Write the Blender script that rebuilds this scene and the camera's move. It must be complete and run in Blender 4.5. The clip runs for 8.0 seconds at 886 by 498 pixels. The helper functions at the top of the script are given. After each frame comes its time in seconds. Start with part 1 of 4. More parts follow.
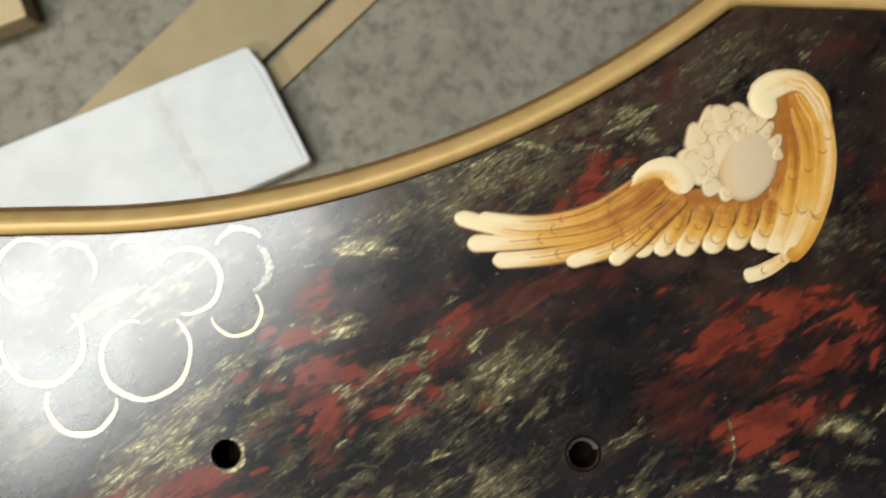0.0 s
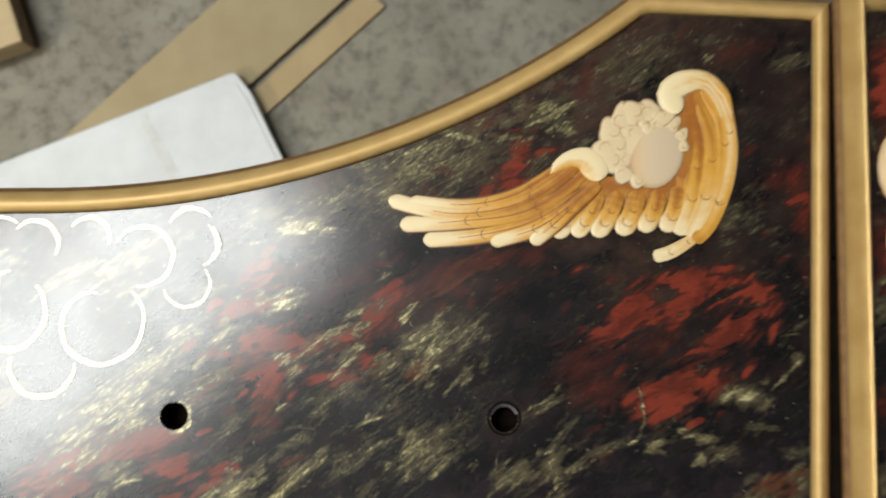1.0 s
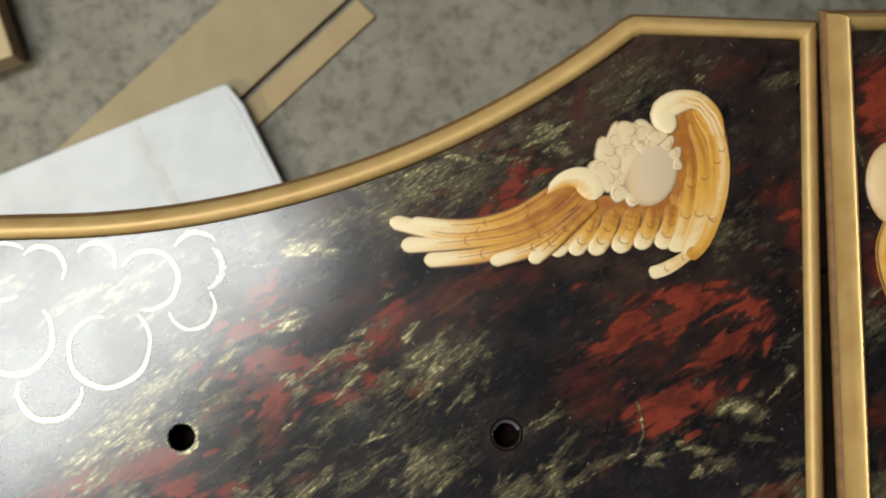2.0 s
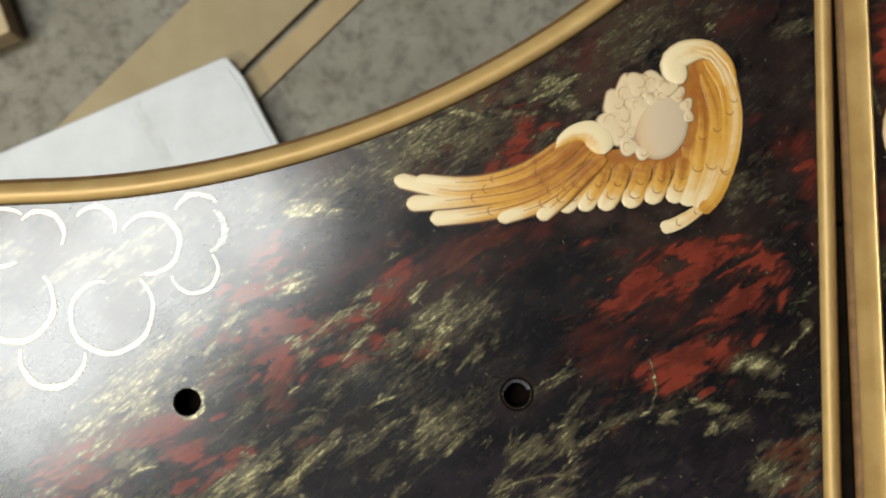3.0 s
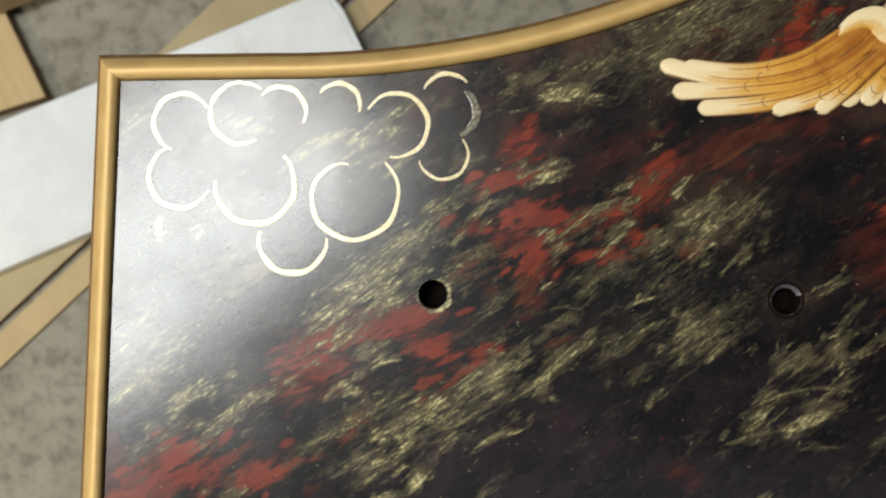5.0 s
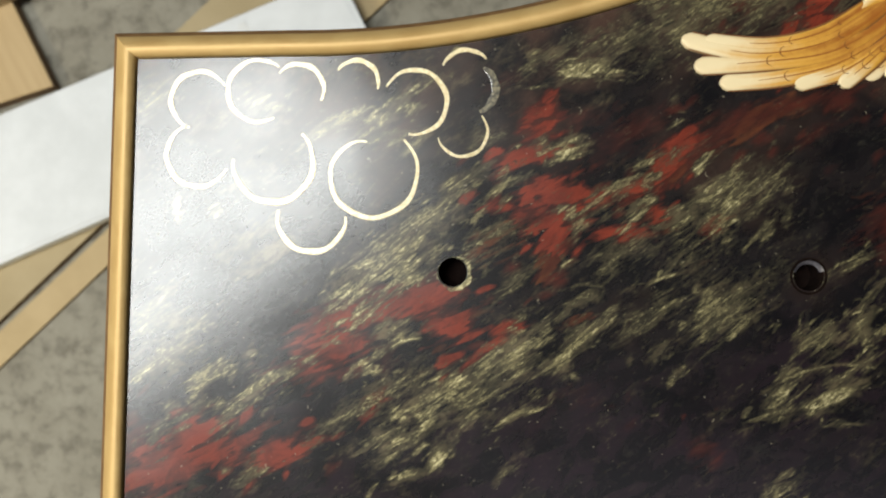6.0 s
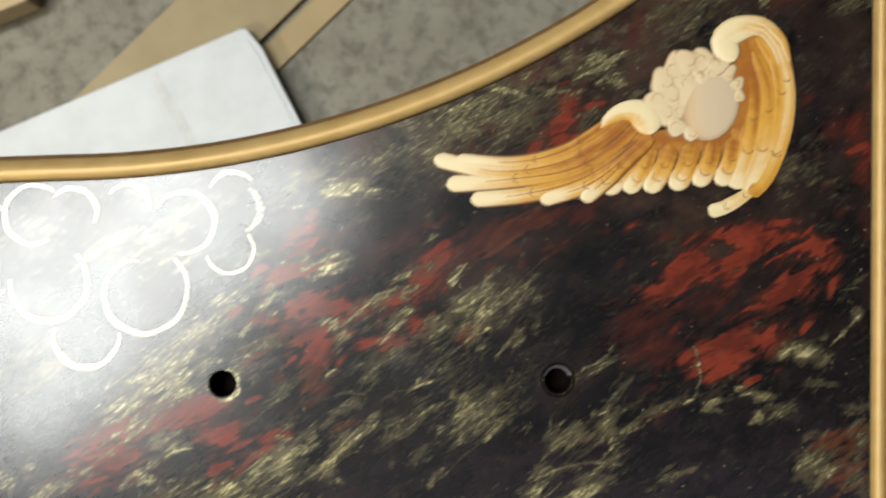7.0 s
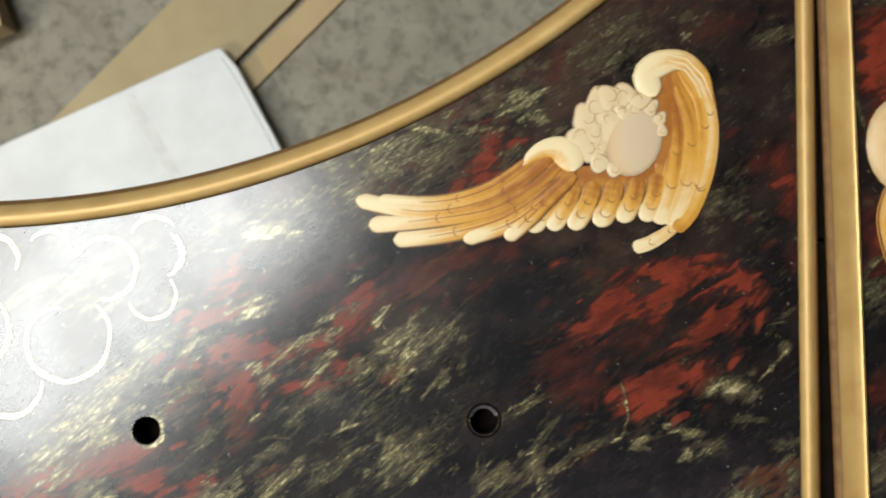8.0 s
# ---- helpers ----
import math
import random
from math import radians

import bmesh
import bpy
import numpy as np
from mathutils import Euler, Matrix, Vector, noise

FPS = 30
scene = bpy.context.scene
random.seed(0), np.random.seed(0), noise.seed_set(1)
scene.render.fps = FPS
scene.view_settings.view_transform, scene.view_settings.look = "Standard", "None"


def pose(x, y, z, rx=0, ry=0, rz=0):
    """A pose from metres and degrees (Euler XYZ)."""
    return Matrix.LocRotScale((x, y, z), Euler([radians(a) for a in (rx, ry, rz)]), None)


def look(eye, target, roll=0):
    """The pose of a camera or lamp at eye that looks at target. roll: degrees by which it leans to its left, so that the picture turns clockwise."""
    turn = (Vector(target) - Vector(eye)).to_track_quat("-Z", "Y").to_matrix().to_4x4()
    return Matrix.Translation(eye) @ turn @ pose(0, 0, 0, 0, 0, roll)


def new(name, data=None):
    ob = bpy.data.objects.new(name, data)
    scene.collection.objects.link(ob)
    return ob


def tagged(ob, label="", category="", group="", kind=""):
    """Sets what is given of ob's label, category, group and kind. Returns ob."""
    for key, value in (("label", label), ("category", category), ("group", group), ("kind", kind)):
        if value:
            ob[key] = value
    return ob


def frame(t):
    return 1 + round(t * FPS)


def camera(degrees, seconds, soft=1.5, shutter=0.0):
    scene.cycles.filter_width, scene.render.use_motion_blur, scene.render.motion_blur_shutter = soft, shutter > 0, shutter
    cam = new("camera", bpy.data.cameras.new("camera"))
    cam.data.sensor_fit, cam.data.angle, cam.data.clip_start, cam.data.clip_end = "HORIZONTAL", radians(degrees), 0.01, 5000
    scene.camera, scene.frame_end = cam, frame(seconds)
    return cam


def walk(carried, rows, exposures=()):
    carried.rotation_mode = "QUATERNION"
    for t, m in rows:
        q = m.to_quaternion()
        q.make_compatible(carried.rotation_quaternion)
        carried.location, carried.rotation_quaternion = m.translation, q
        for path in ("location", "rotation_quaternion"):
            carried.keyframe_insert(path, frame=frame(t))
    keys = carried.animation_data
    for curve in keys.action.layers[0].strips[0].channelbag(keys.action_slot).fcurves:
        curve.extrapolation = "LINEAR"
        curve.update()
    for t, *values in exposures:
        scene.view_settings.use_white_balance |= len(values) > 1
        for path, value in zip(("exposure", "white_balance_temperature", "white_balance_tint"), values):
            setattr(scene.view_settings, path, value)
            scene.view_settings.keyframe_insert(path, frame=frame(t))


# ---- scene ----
import functools

cam = camera(57.7, 8.0, 2.0, 0.5)
PATH = [
    (0, (0.105, 0.084, 1.46), (0.125, 0.174, -0.538), 12.6),
    (0.2, (0.116, 0.089, 1.462), (0.125, 0.189, -0.536), 5.7),
    (0.5, (0.123, 0.086, 1.458), (0.127, 0.201, -0.539), 1.8),
    (0.8, (0.131, 0.065, 1.464), (0.113, 0.222, -0.530), -6.8),
    (1, (0.14, 0.051, 1.496), (0.165, 0.233, -0.496), 8.4),
    (1.2, (0.136, 0.045, 1.52), (0.165, 0.264, -0.468), 9.0),
    (2.3, (0.134, 0.063, 1.494), (0.187, 0.205, -0.5), 19.7),
    (2.5, (0.136, 0.061, 1.488), (0.158, 0.173, -0.508), 10.3),
    (3, (0.133, 0.05, 1.495), (0.17, 0.183, -0.501), 14.3),
    (3.5, (0.125, 0.044, 1.489), (0.157, 0.179, -0.506), 12.2),
    (4, (0.102, 0.035, 1.477), (0.138, 0.148, -0.52), 17.1),
    (4.5, (0.041, 0.021, 1.469), (0.032, 0.109, -0.53), -5.6),
    (4.7, (0.022, 0.017, 1.466), (-0.003, 0.083, -0.533), -19.8),
    (6, (0.005, 0.005, 1.461), (-0.044, 0.033, -0.538), -59.6),
    (6.3, (0.0205, 0.010, 1.4644), (-0.0183, 0.0216, -0.535), -72.6),
    (6.5, (0.055, 0.021, 1.472), (0.039, 0.051, -0.528), -26.4),
    (6.8, (0.0982, 0.0445, 1.4817), (0.0936, 0.1225, -0.5168), -3.2),
    (7, (0.117, 0.056, 1.484), (0.127, 0.121, -0.515), 8.1),
    (7.5, (0.134, 0.073, 1.481), (0.159, 0.137, -0.518), 20.6),
    (8, (0.16, 0.074, 1.482), (0.164, 0.153, -0.516), 1.2),
]
walk(cam, [(t, look(eye, target, roll)) for t, eye, target, roll in PATH],
     [(0.0, 0.06), (1.0, 0.0), (2.5, -0.08), (4.5, -0.10), (6.0, 0.0), (8.0, 0.08)])
cam.data.dof.use_dof, cam.data.dof.focus_distance, cam.data.dof.aperture_fstop = True, 0.43, 11.0

# ---- heights ----
H = 1.05                      # painted face of the panels
BOARD = 0.018                 # thickness of the panels
UNDER = H - BOARD             # top of the bench

# ---- light ----
world = bpy.data.worlds.new("workshop_air")
scene.world = world
world.use_nodes = True
world.node_tree.nodes["Background"].inputs["Color"].default_value = (0.8, 0.9, 1.0, 1)
world.node_tree.nodes["Background"].inputs["Strength"].default_value = 0.03


def area_lamp(name, m, sx, sy, watts, colour):
    data = bpy.data.lights.new(name, "AREA")
    data.shape, data.size, data.size_y, data.energy, data.color = "RECTANGLE", sx, sy, watts, colour
    ob = new(name, data)
    ob.matrix_world = m
    return ob


LAMP_AT, LAMP_TURN = (-0.97, 0.16, 3.22), 40
area_lamp("ceiling_or_fill_light", pose(*LAMP_AT, 0, 0, LAMP_TURN), 1.36, 0.78, 81, (0.945, 0.97, 0.945))
# warm fill light added out of view to the south-west, no known lamp
area_lamp("ceiling_or_fill_light", pose(-2.4, -1.9, 3.22), 1.0, 0.8, 94, (1.0, 0.90, 0.69))
# faint violet light added for the sheen on the lower panel, source unknown
area_lamp("ceiling_or_fill_light", pose(0.85, -1.10, 3.22), 1.7, 0.9, 2.0, (0.88, 0.84, 1.0))


# ---- materials ----
def material(name, rough=0.5, metal=0.0):
    m = bpy.data.materials.new(name)
    m.use_nodes = True
    nt = m.node_tree
    b = nt.nodes["Principled BSDF"]
    b.inputs["Roughness"].default_value, b.inputs["Metallic"].default_value = rough, metal
    return m, nt, b


def node(nt, kind, **values):
    n = nt.nodes.new(kind)
    for key, value in values.items():
        n.inputs[key.replace("_", " ")].default_value = value
    return n


def coords(nt, scale=(1, 1, 1), turn=0.0):
    tc = nt.nodes.new("ShaderNodeTexCoord")
    spin = nt.nodes.new("ShaderNodeMapping")
    spin.inputs["Rotation"].default_value = (0, 0, radians(turn))
    size = nt.nodes.new("ShaderNodeMapping")
    size.inputs["Scale"].default_value = scale
    nt.links.new(tc.outputs["Object"], spin.inputs["Vector"])
    nt.links.new(spin.outputs["Vector"], size.inputs["Vector"])
    return size.outputs["Vector"]


def noise_tex(nt, vec, scale, detail=4.0, rough=0.55, distort=0.0):
    n = node(nt, "ShaderNodeTexNoise", Scale=scale, Detail=detail, Roughness=rough, Distortion=distort)
    nt.links.new(vec, n.inputs["Vector"])
    return n.outputs["Fac"]


def maths(nt, op, a, b=0.0, c=0.0):
    n = nt.nodes.new("ShaderNodeMath")
    n.operation = op
    for i, v in enumerate((a, b, c)):
        if isinstance(v, (int, float)):
            n.inputs[i].default_value = v
        else:
            nt.links.new(v, n.inputs[i])
    return n.outputs[0]


def step(nt, value, low, high, to_low=0.0, to_high=1.0):
    n = nt.nodes.new("ShaderNodeMapRange")
    n.interpolation_type = "SMOOTHSTEP"
    for i, v in enumerate((value, low, high, to_low, to_high)):
        if isinstance(v, (int, float)):
            n.inputs[i].default_value = v
        else:
            nt.links.new(v, n.inputs[i])
    return n.outputs[0]


def mix(nt, fac, a, b, mode="MIX"):
    n = nt.nodes.new("ShaderNodeMix")
    n.data_type, n.blend_type = "RGBA", mode
    for i, v in ((0, fac), (6, a), (7, b)):
        if isinstance(v, (int, float)):
            n.inputs[i].default_value = v
        elif isinstance(v, tuple):
            n.inputs[i].default_value = (*v, 1)
        else:
            nt.links.new(v, n.inputs[i])
    return n.outputs[2]


def bump(nt, b, height, strength=0.2, distance=0.001):
    n = node(nt, "ShaderNodeBump", Strength=strength, Distance=distance)
    nt.links.new(height, n.inputs["Height"])
    nt.links.new(n.outputs["Normal"], b.inputs["Normal"])
    if b.inputs["Coat Weight"].default_value > 0:
        nt.links.new(n.outputs["Normal"], b.inputs["Coat Normal"])
    return n


def lacquer_material():
    """Marbled paint under varnish: dark ground, brick-red patches, pale bronze brush strokes."""
    m, nt, b = material("marbled_lacquer", 0.42)
    at = nt.nodes.new("ShaderNodeAttribute")
    at.attribute_name = "paint"
    sep = nt.nodes.new("ShaderNodeSeparateColor")
    nt.links.new(at.outputs["Color"], sep.inputs[0])
    red, gold, haze = sep.outputs[0], sep.outputs[1], sep.outputs[2]
    at2 = nt.nodes.new("ShaderNodeAttribute")
    at2.attribute_name = "mist"
    sep2 = nt.nodes.new("ShaderNodeSeparateColor")
    nt.links.new(at2.outputs["Color"], sep2.inputs[0])
    scumbled, orange, violet = sep2.outputs[0], sep2.outputs[1], sep2.outputs[2]
    bristle = noise_tex(nt, coords(nt, (52, 300, 1), -37), 1.0, 7, 0.72, 1.6)
    streak = noise_tex(nt, coords(nt, (38, 430, 1), -30), 1.0, 4, 0.6, 0.6)
    fine = noise_tex(nt, coords(nt, (1, 1, 1)), 900, 5, 0.7)
    cloud = noise_tex(nt, coords(nt, (1, 1.7, 1), -37), 42, 7, 0.62, 0.8)
    soft = noise_tex(nt, coords(nt, (1, 1.3, 1), -37), 26, 4, 0.55, 0.5)
    scumble = noise_tex(nt, coords(nt, (1, 2.2, 1), -37), 95, 6, 0.66, 0.5)
    speck = noise_tex(nt, coords(nt, (1, 2.8, 1), -40), 130, 7, 0.74, 1.0)

    mottle = noise_tex(nt, coords(nt, (1, 1.3, 1), -37), 170, 6, 0.70, 0.6)

    def centred(value, gain):
        return maths(nt, "MULTIPLY", maths(nt, "SUBTRACT", value, 0.5), gain)

    def layer(under, amount, most, colour):
        return mix(nt, maths(nt, "MULTIPLY", amount, most), under, colour)

    ground = mix(nt, step(nt, cloud, 0.35, 0.70), (0.0026, 0.0025, 0.0036), (0.0095, 0.0075, 0.0082))
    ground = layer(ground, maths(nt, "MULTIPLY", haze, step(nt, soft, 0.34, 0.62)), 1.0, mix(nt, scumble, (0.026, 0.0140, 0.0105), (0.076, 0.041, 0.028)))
    # violet ground, with the purplish reflection low on the panel put into its colour
    ground = layer(ground, maths(nt, "MULTIPLY", violet, step(nt, cloud, 0.40, 0.66)), 1.0, mix(nt, scumble, (0.0065, 0.0042, 0.0070), (0.019, 0.0100, 0.0155)))
    wash = noise_tex(nt, coords(nt, (1, 1.6, 1), -37), 70, 8, 0.70, 0.15)
    ground = layer(ground, step(nt, wash, 0.52, 0.74), 0.45, (0.024, 0.022, 0.018))
    # olive scumble: broad, soft and broken
    mist = maths(nt, "ADD", scumbled, maths(nt, "ADD", maths(nt, "ADD", centred(scumble, 0.9), centred(mottle, 1.0)), centred(bristle, 0.7)))
    olive = mix(nt, step(nt, cloud, 0.3, 0.7), (0.028, 0.025, 0.016), (0.122, 0.096, 0.053))
    ground = layer(ground, step(nt, mist, 0.14, 0.92), 0.88, olive)
    # brown-orange glaze and brick-red patches
    warm = maths(nt, "ADD", orange, maths(nt, "ADD", centred(scumble, 0.9), centred(streak, 0.5)))
    ground = layer(ground, step(nt, warm, 0.25, 0.85), 0.85, mix(nt, scumble, (0.050, 0.017, 0.008), (0.150, 0.045, 0.017)))
    worn = maths(nt, "ADD", red, maths(nt, "ADD", centred(bristle, 0.45), centred(scumble, 0.40)))
    ground = layer(ground, step(nt, worn, 0.04, 0.56), 0.85, mix(nt, soft, (0.030, 0.0085, 0.007), (0.068, 0.015, 0.010)))
    redness = mix(nt, step(nt, cloud, 0.34, 0.62), (0.080, 0.0145, 0.009), (0.180, 0.029, 0.015))
    redness = layer(redness, step(nt, fine, 0.55, 0.8), 0.3, (0.24, 0.055, 0.028))
    solid = maths(nt, "MULTIPLY", step(nt, worn, 0.48, 0.86), step(nt, streak, 0.60, 0.68, 1.0, 0.35))
    ground = layer(ground, solid, 0.96, redness)
    ground = layer(ground, step(nt, mist, 0.42, 1.05), 0.8, olive)
    # crisp pale bronze strokes, with the dark ground left between the bristle tracks
    grit = noise_tex(nt, coords(nt, (1, 1.8, 1), -37), 430, 4, 0.7)
    track = noise_tex(nt, coords(nt, (75, 480, 1), -37), 1.0, 5, 0.66, 0.9)
    pale = maths(nt, "ADD", maths(nt, "MULTIPLY", gold, 0.76), maths(nt, "ADD", maths(nt, "ADD", centred(bristle, 1.4), centred(speck, 1.4)), centred(grit, 1.0)))
    ground = layer(ground, step(nt, pale, 0.12, 0.60), 0.70, (0.058, 0.051, 0.030))
    ground = layer(ground, step(nt, pale, 0.46, 1.00), 0.90, mix(nt, fine, (0.160, 0.138, 0.064), (0.34, 0.295, 0.15)))
    ground = layer(ground, step(nt, pale, 0.82, 1.14), 0.88, mix(nt, fine, (0.48, 0.42, 0.20), (0.74, 0.66, 0.40)))
    ground = layer(ground, maths(nt, "MULTIPLY", step(nt, pale, 0.15, 0.5), step(nt, track, 0.36, 0.45, 1.0, 0.0)), 0.75, (0.010, 0.0095, 0.008))
    nt.links.new(maths(nt, "MULTIPLY", step(nt, pale, 0.25, 0.85), 0.35), b.inputs["Metallic"])
    dots = step(nt, noise_tex(nt, coords(nt), 330, 2, 0.5), 0.72, 0.77)
    ground = layer(ground, dots, 0.35, (0.34, 0.30, 0.21))
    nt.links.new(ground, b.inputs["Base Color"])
    b.inputs["Specular IOR Level"].default_value = 0.09
    b.inputs["Coat Weight"].default_value = 1.0
    b.inputs["Coat IOR"].default_value = 1.5
    smear = noise_tex(nt, coords(nt, (1, 1, 1)), 30, 3, 0.5)
    nt.links.new(step(nt, smear, 0.3, 0.7, 0.18, 0.24), b.inputs["Coat Roughness"])
    bump(nt, b, maths(nt, "ADD", maths(nt, "MULTIPLY", cloud, 0.8), maths(nt, "MULTIPLY", bristle, 0.18)), 0.13, 0.0004)
    return m


def gold_material(name="gold_bronze_paint", metal=0.24, gloss=0.02):
    m, nt, b = material(name, 0.54, metal)
    wear = noise_tex(nt, coords(nt), 60, 5, 0.6)
    fine = noise_tex(nt, coords(nt), 1500, 3, 0.6)
    col = mix(nt, step(nt, wear, 0.3, 0.7), (0.49, 0.315, 0.115), (0.56, 0.38, 0.15))
    col = mix(nt, maths(nt, "MULTIPLY", step(nt, fine, 0.62, 0.75), 0.35), col, (0.30, 0.17, 0.05))
    nt.links.new(col, b.inputs["Base Color"])
    nt.links.new(step(nt, wear, 0.3, 0.7, 0.50 - gloss, 0.64 - gloss), b.inputs["Roughness"])
    bump(nt, b, fine, 0.08, 0.0003)
    return m


def relief_material():
    """Carved relief in ivory paint with an amber glaze towards the feather roots."""
    m, nt, b = material("ivory_and_amber_glaze", 0.5)
    at = nt.nodes.new("ShaderNodeAttribute")
    at.attribute_name = "glaze"
    sep = nt.nodes.new("ShaderNodeSeparateColor")
    nt.links.new(at.outputs["Color"], sep.inputs[0])
    grain = noise_tex(nt, coords(nt, (1, 1, 1)), 260, 4, 0.6, 0.4)
    blot = noise_tex(nt, coords(nt), 45, 3, 0.5)
    tone = maths(nt, "ADD", sep.outputs[0], maths(nt, "MULTIPLY", maths(nt, "SUBTRACT", grain, 0.5), 0.22))
    tone = maths(nt, "ADD", tone, maths(nt, "MULTIPLY", maths(nt, "SUBTRACT", blot, 0.5), 0.25))
    col = mix(nt, step(nt, tone, 0.02, 0.42), (0.29, 0.092, 0.007), (0.57, 0.295, 0.040))
    col = mix(nt, step(nt, tone, 0.34, 0.90), col, (0.72, 0.59, 0.355))
    col = mix(nt, sep.outputs[2], col, (0.54, 0.425, 0.29))
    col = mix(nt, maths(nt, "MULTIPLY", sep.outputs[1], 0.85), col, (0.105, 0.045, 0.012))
    nt.links.new(col, b.inputs["Base Color"])
    b.inputs["Coat Weight"].default_value = 0.35
    b.inputs["Coat Roughness"].default_value = 0.24
    bump(nt, b, grain, 0.1, 0.0005)
    return m


def line_material(name="pale_gold_line_paint", low=(0.55, 0.44, 0.23), high=(0.78, 0.68, 0.43)):
    m, nt, b = material(name, 0.4, 0.15)
    fine = noise_tex(nt, coords(nt, (1, 1, 1)), 500, 4, 0.6)
    nt.links.new(mix(nt, step(nt, fine, 0.35, 0.7), low, high), b.inputs["Base Color"])
    b.inputs["Coat Weight"].default_value = 1.0
    b.inputs["Coat Roughness"].default_value = 0.2
    return m


def concrete_material():
    m, nt, b = material("worn_concrete", 0.85)
    vec = coords(nt)
    big = noise_tex(nt, vec, 5, 5, 0.6, 0.5)
    mid = noise_tex(nt, vec, 28, 6, 0.66, 0.2)
    fine = noise_tex(nt, vec, 190, 4, 0.7)
    col = mix(nt, step(nt, big, 0.3, 0.7), (0.232, 0.216, 0.172), (0.312, 0.295, 0.243))
    col = mix(nt, maths(nt, "MULTIPLY", step(nt, mid, 0.42, 0.72), 0.75), col, (0.10, 0.09, 0.07))
    col = mix(nt, maths(nt, "MULTIPLY", step(nt, fine, 0.55, 0.72), 0.45), col, (0.40, 0.38, 0.34))
    nt.links.new(col, b.inputs["Base Color"])
    bump(nt, b, mid, 0.3, 0.002)
    return m


def wood_material(name, dark, light, turn, rough=0.6, shine=0.5):
    m, nt, b = material(name, rough)
    b.inputs["Specular IOR Level"].default_value = shine
    grain = noise_tex(nt, coords(nt, (6, 90, 90), turn), 1.0, 5, 0.6, 0.8)
    blot = noise_tex(nt, coords(nt), 9, 4, 0.5)
    col = mix(nt, step(nt, grain, 0.3, 0.7), dark, light)
    col = mix(nt, maths(nt, "MULTIPLY", step(nt, blot, 0.45, 0.75), 0.25), col, tuple(c * 0.7 for c in dark))
    nt.links.new(col, b.inputs["Base Color"])
    bump(nt, b, grain, 0.1, 0.0008)
    return m


def plain_material(name, low, high, scale, rough=0.6, relief=0.1, shine=0.5):
    m, nt, b = material(name, rough)
    b.inputs["Specular IOR Level"].default_value = shine
    n = noise_tex(nt, coords(nt), scale, 5, 0.6)
    nt.links.new(mix(nt, step(nt, n, 0.3, 0.7), low, high), b.inputs["Base Color"])
    bump(nt, b, n, relief, 0.001)
    return m


LACQUER, GOLD, RELIEF, LINE = lacquer_material(), gold_material(), relief_material(), line_material()
GOLD_BRIGHT = gold_material("bright_gold_leaf_paint", 0.45, 0.16)
CONCRETE = concrete_material()
FOAM = plain_material("white_foam", (0.635, 0.66, 0.68), (0.735, 0.76, 0.785), 9, 0.55)
CREASED = plain_material("greyed_foam_crease", (0.60, 0.615, 0.615), (0.70, 0.715, 0.72), 40, 0.6)
STRIP = plain_material("tan_strip_board", (0.42, 0.315, 0.165), (0.48, 0.365, 0.20), 9, 0.7)
FIBRE = plain_material("tan_fibreboard", (0.365, 0.29, 0.165), (0.415, 0.335, 0.20), 9, 0.75)
PINE = wood_material("pale_pine", (0.50, 0.385, 0.22), (0.56, 0.435, 0.255), -21)
PINE_END = plain_material("sawn_brown_edge", (0.16, 0.10, 0.055), (0.24, 0.16, 0.09), 60, 0.8)
PINE_SIDE = wood_material("sawn_pine_side", (0.30, 0.22, 0.125), (0.36, 0.275, 0.16), -21)
PLY = wood_material("orange_plywood", (0.46, 0.33, 0.17), (0.50, 0.365, 0.195), 62)
# bench wood held near black: the shade in the panel gap is in its colour
BENCH = wood_material("bench_wood", (0.007, 0.005, 0.0035), (0.013, 0.009, 0.006), 0, 0.95, 0.04)
PLASTER = plain_material("grey_plaster", (0.24, 0.23, 0.21), (0.30, 0.29, 0.27), 6, 0.85)
CEILING = plain_material("grey_ceiling_board", (0.17, 0.165, 0.16), (0.22, 0.215, 0.21), 5, 0.9)
RAWWOOD = plain_material("raw_drilled_wood", (0.004, 0.0025, 0.002), (0.009, 0.005, 0.004), 300, 0.95, shine=0.05)
# lighter grey that paints the highlight on the upper lip of a hole
LIP_GLINT = plain_material("pale_lip_glint", (0.030, 0.028, 0.036), (0.11, 0.105, 0.12), 500, 0.35)
# board edges coloured near black as the shade under the moulding
EDGE = plain_material("gap_shade_edge", (0.003, 0.0025, 0.002), (0.007, 0.005, 0.004), 120, 0.95, shine=0.05)
# darker brown for the moulding's outer flank: its shade put into the colour
GOLD_SHADE = plain_material("shaded_gold_side", (0.13, 0.064, 0.020), (0.20, 0.105, 0.036), 140, 0.6)
FAINT = line_material("thin_olive_line_paint", (0.030, 0.026, 0.017), (0.20, 0.17, 0.10))
STEEL = plain_material("white_lamp_steel", (0.70, 0.70, 0.70), (0.76, 0.76, 0.76), 20, 0.4)


# ---- mesh helpers ----
def link(name, mesh, mat, parent=None, label=""):
    for x in mat if isinstance(mat, (list, tuple)) else (mat,):
        mesh.materials.append(x)
    ob = new(name, mesh)
    if parent:
        ob.parent = parent
    if label:
        tagged(ob, label)
    return ob


def part(name, bm, mat, parent=None, label="", smooth=False):
    mesh = bpy.data.meshes.new(name)
    bmesh.ops.recalc_face_normals(bm, faces=bm.faces)
    bm.to_mesh(mesh)
    bm.free()
    if smooth:
        for p in mesh.polygons:
            p.use_smooth = True
    return link(name, mesh, mat, parent, label)


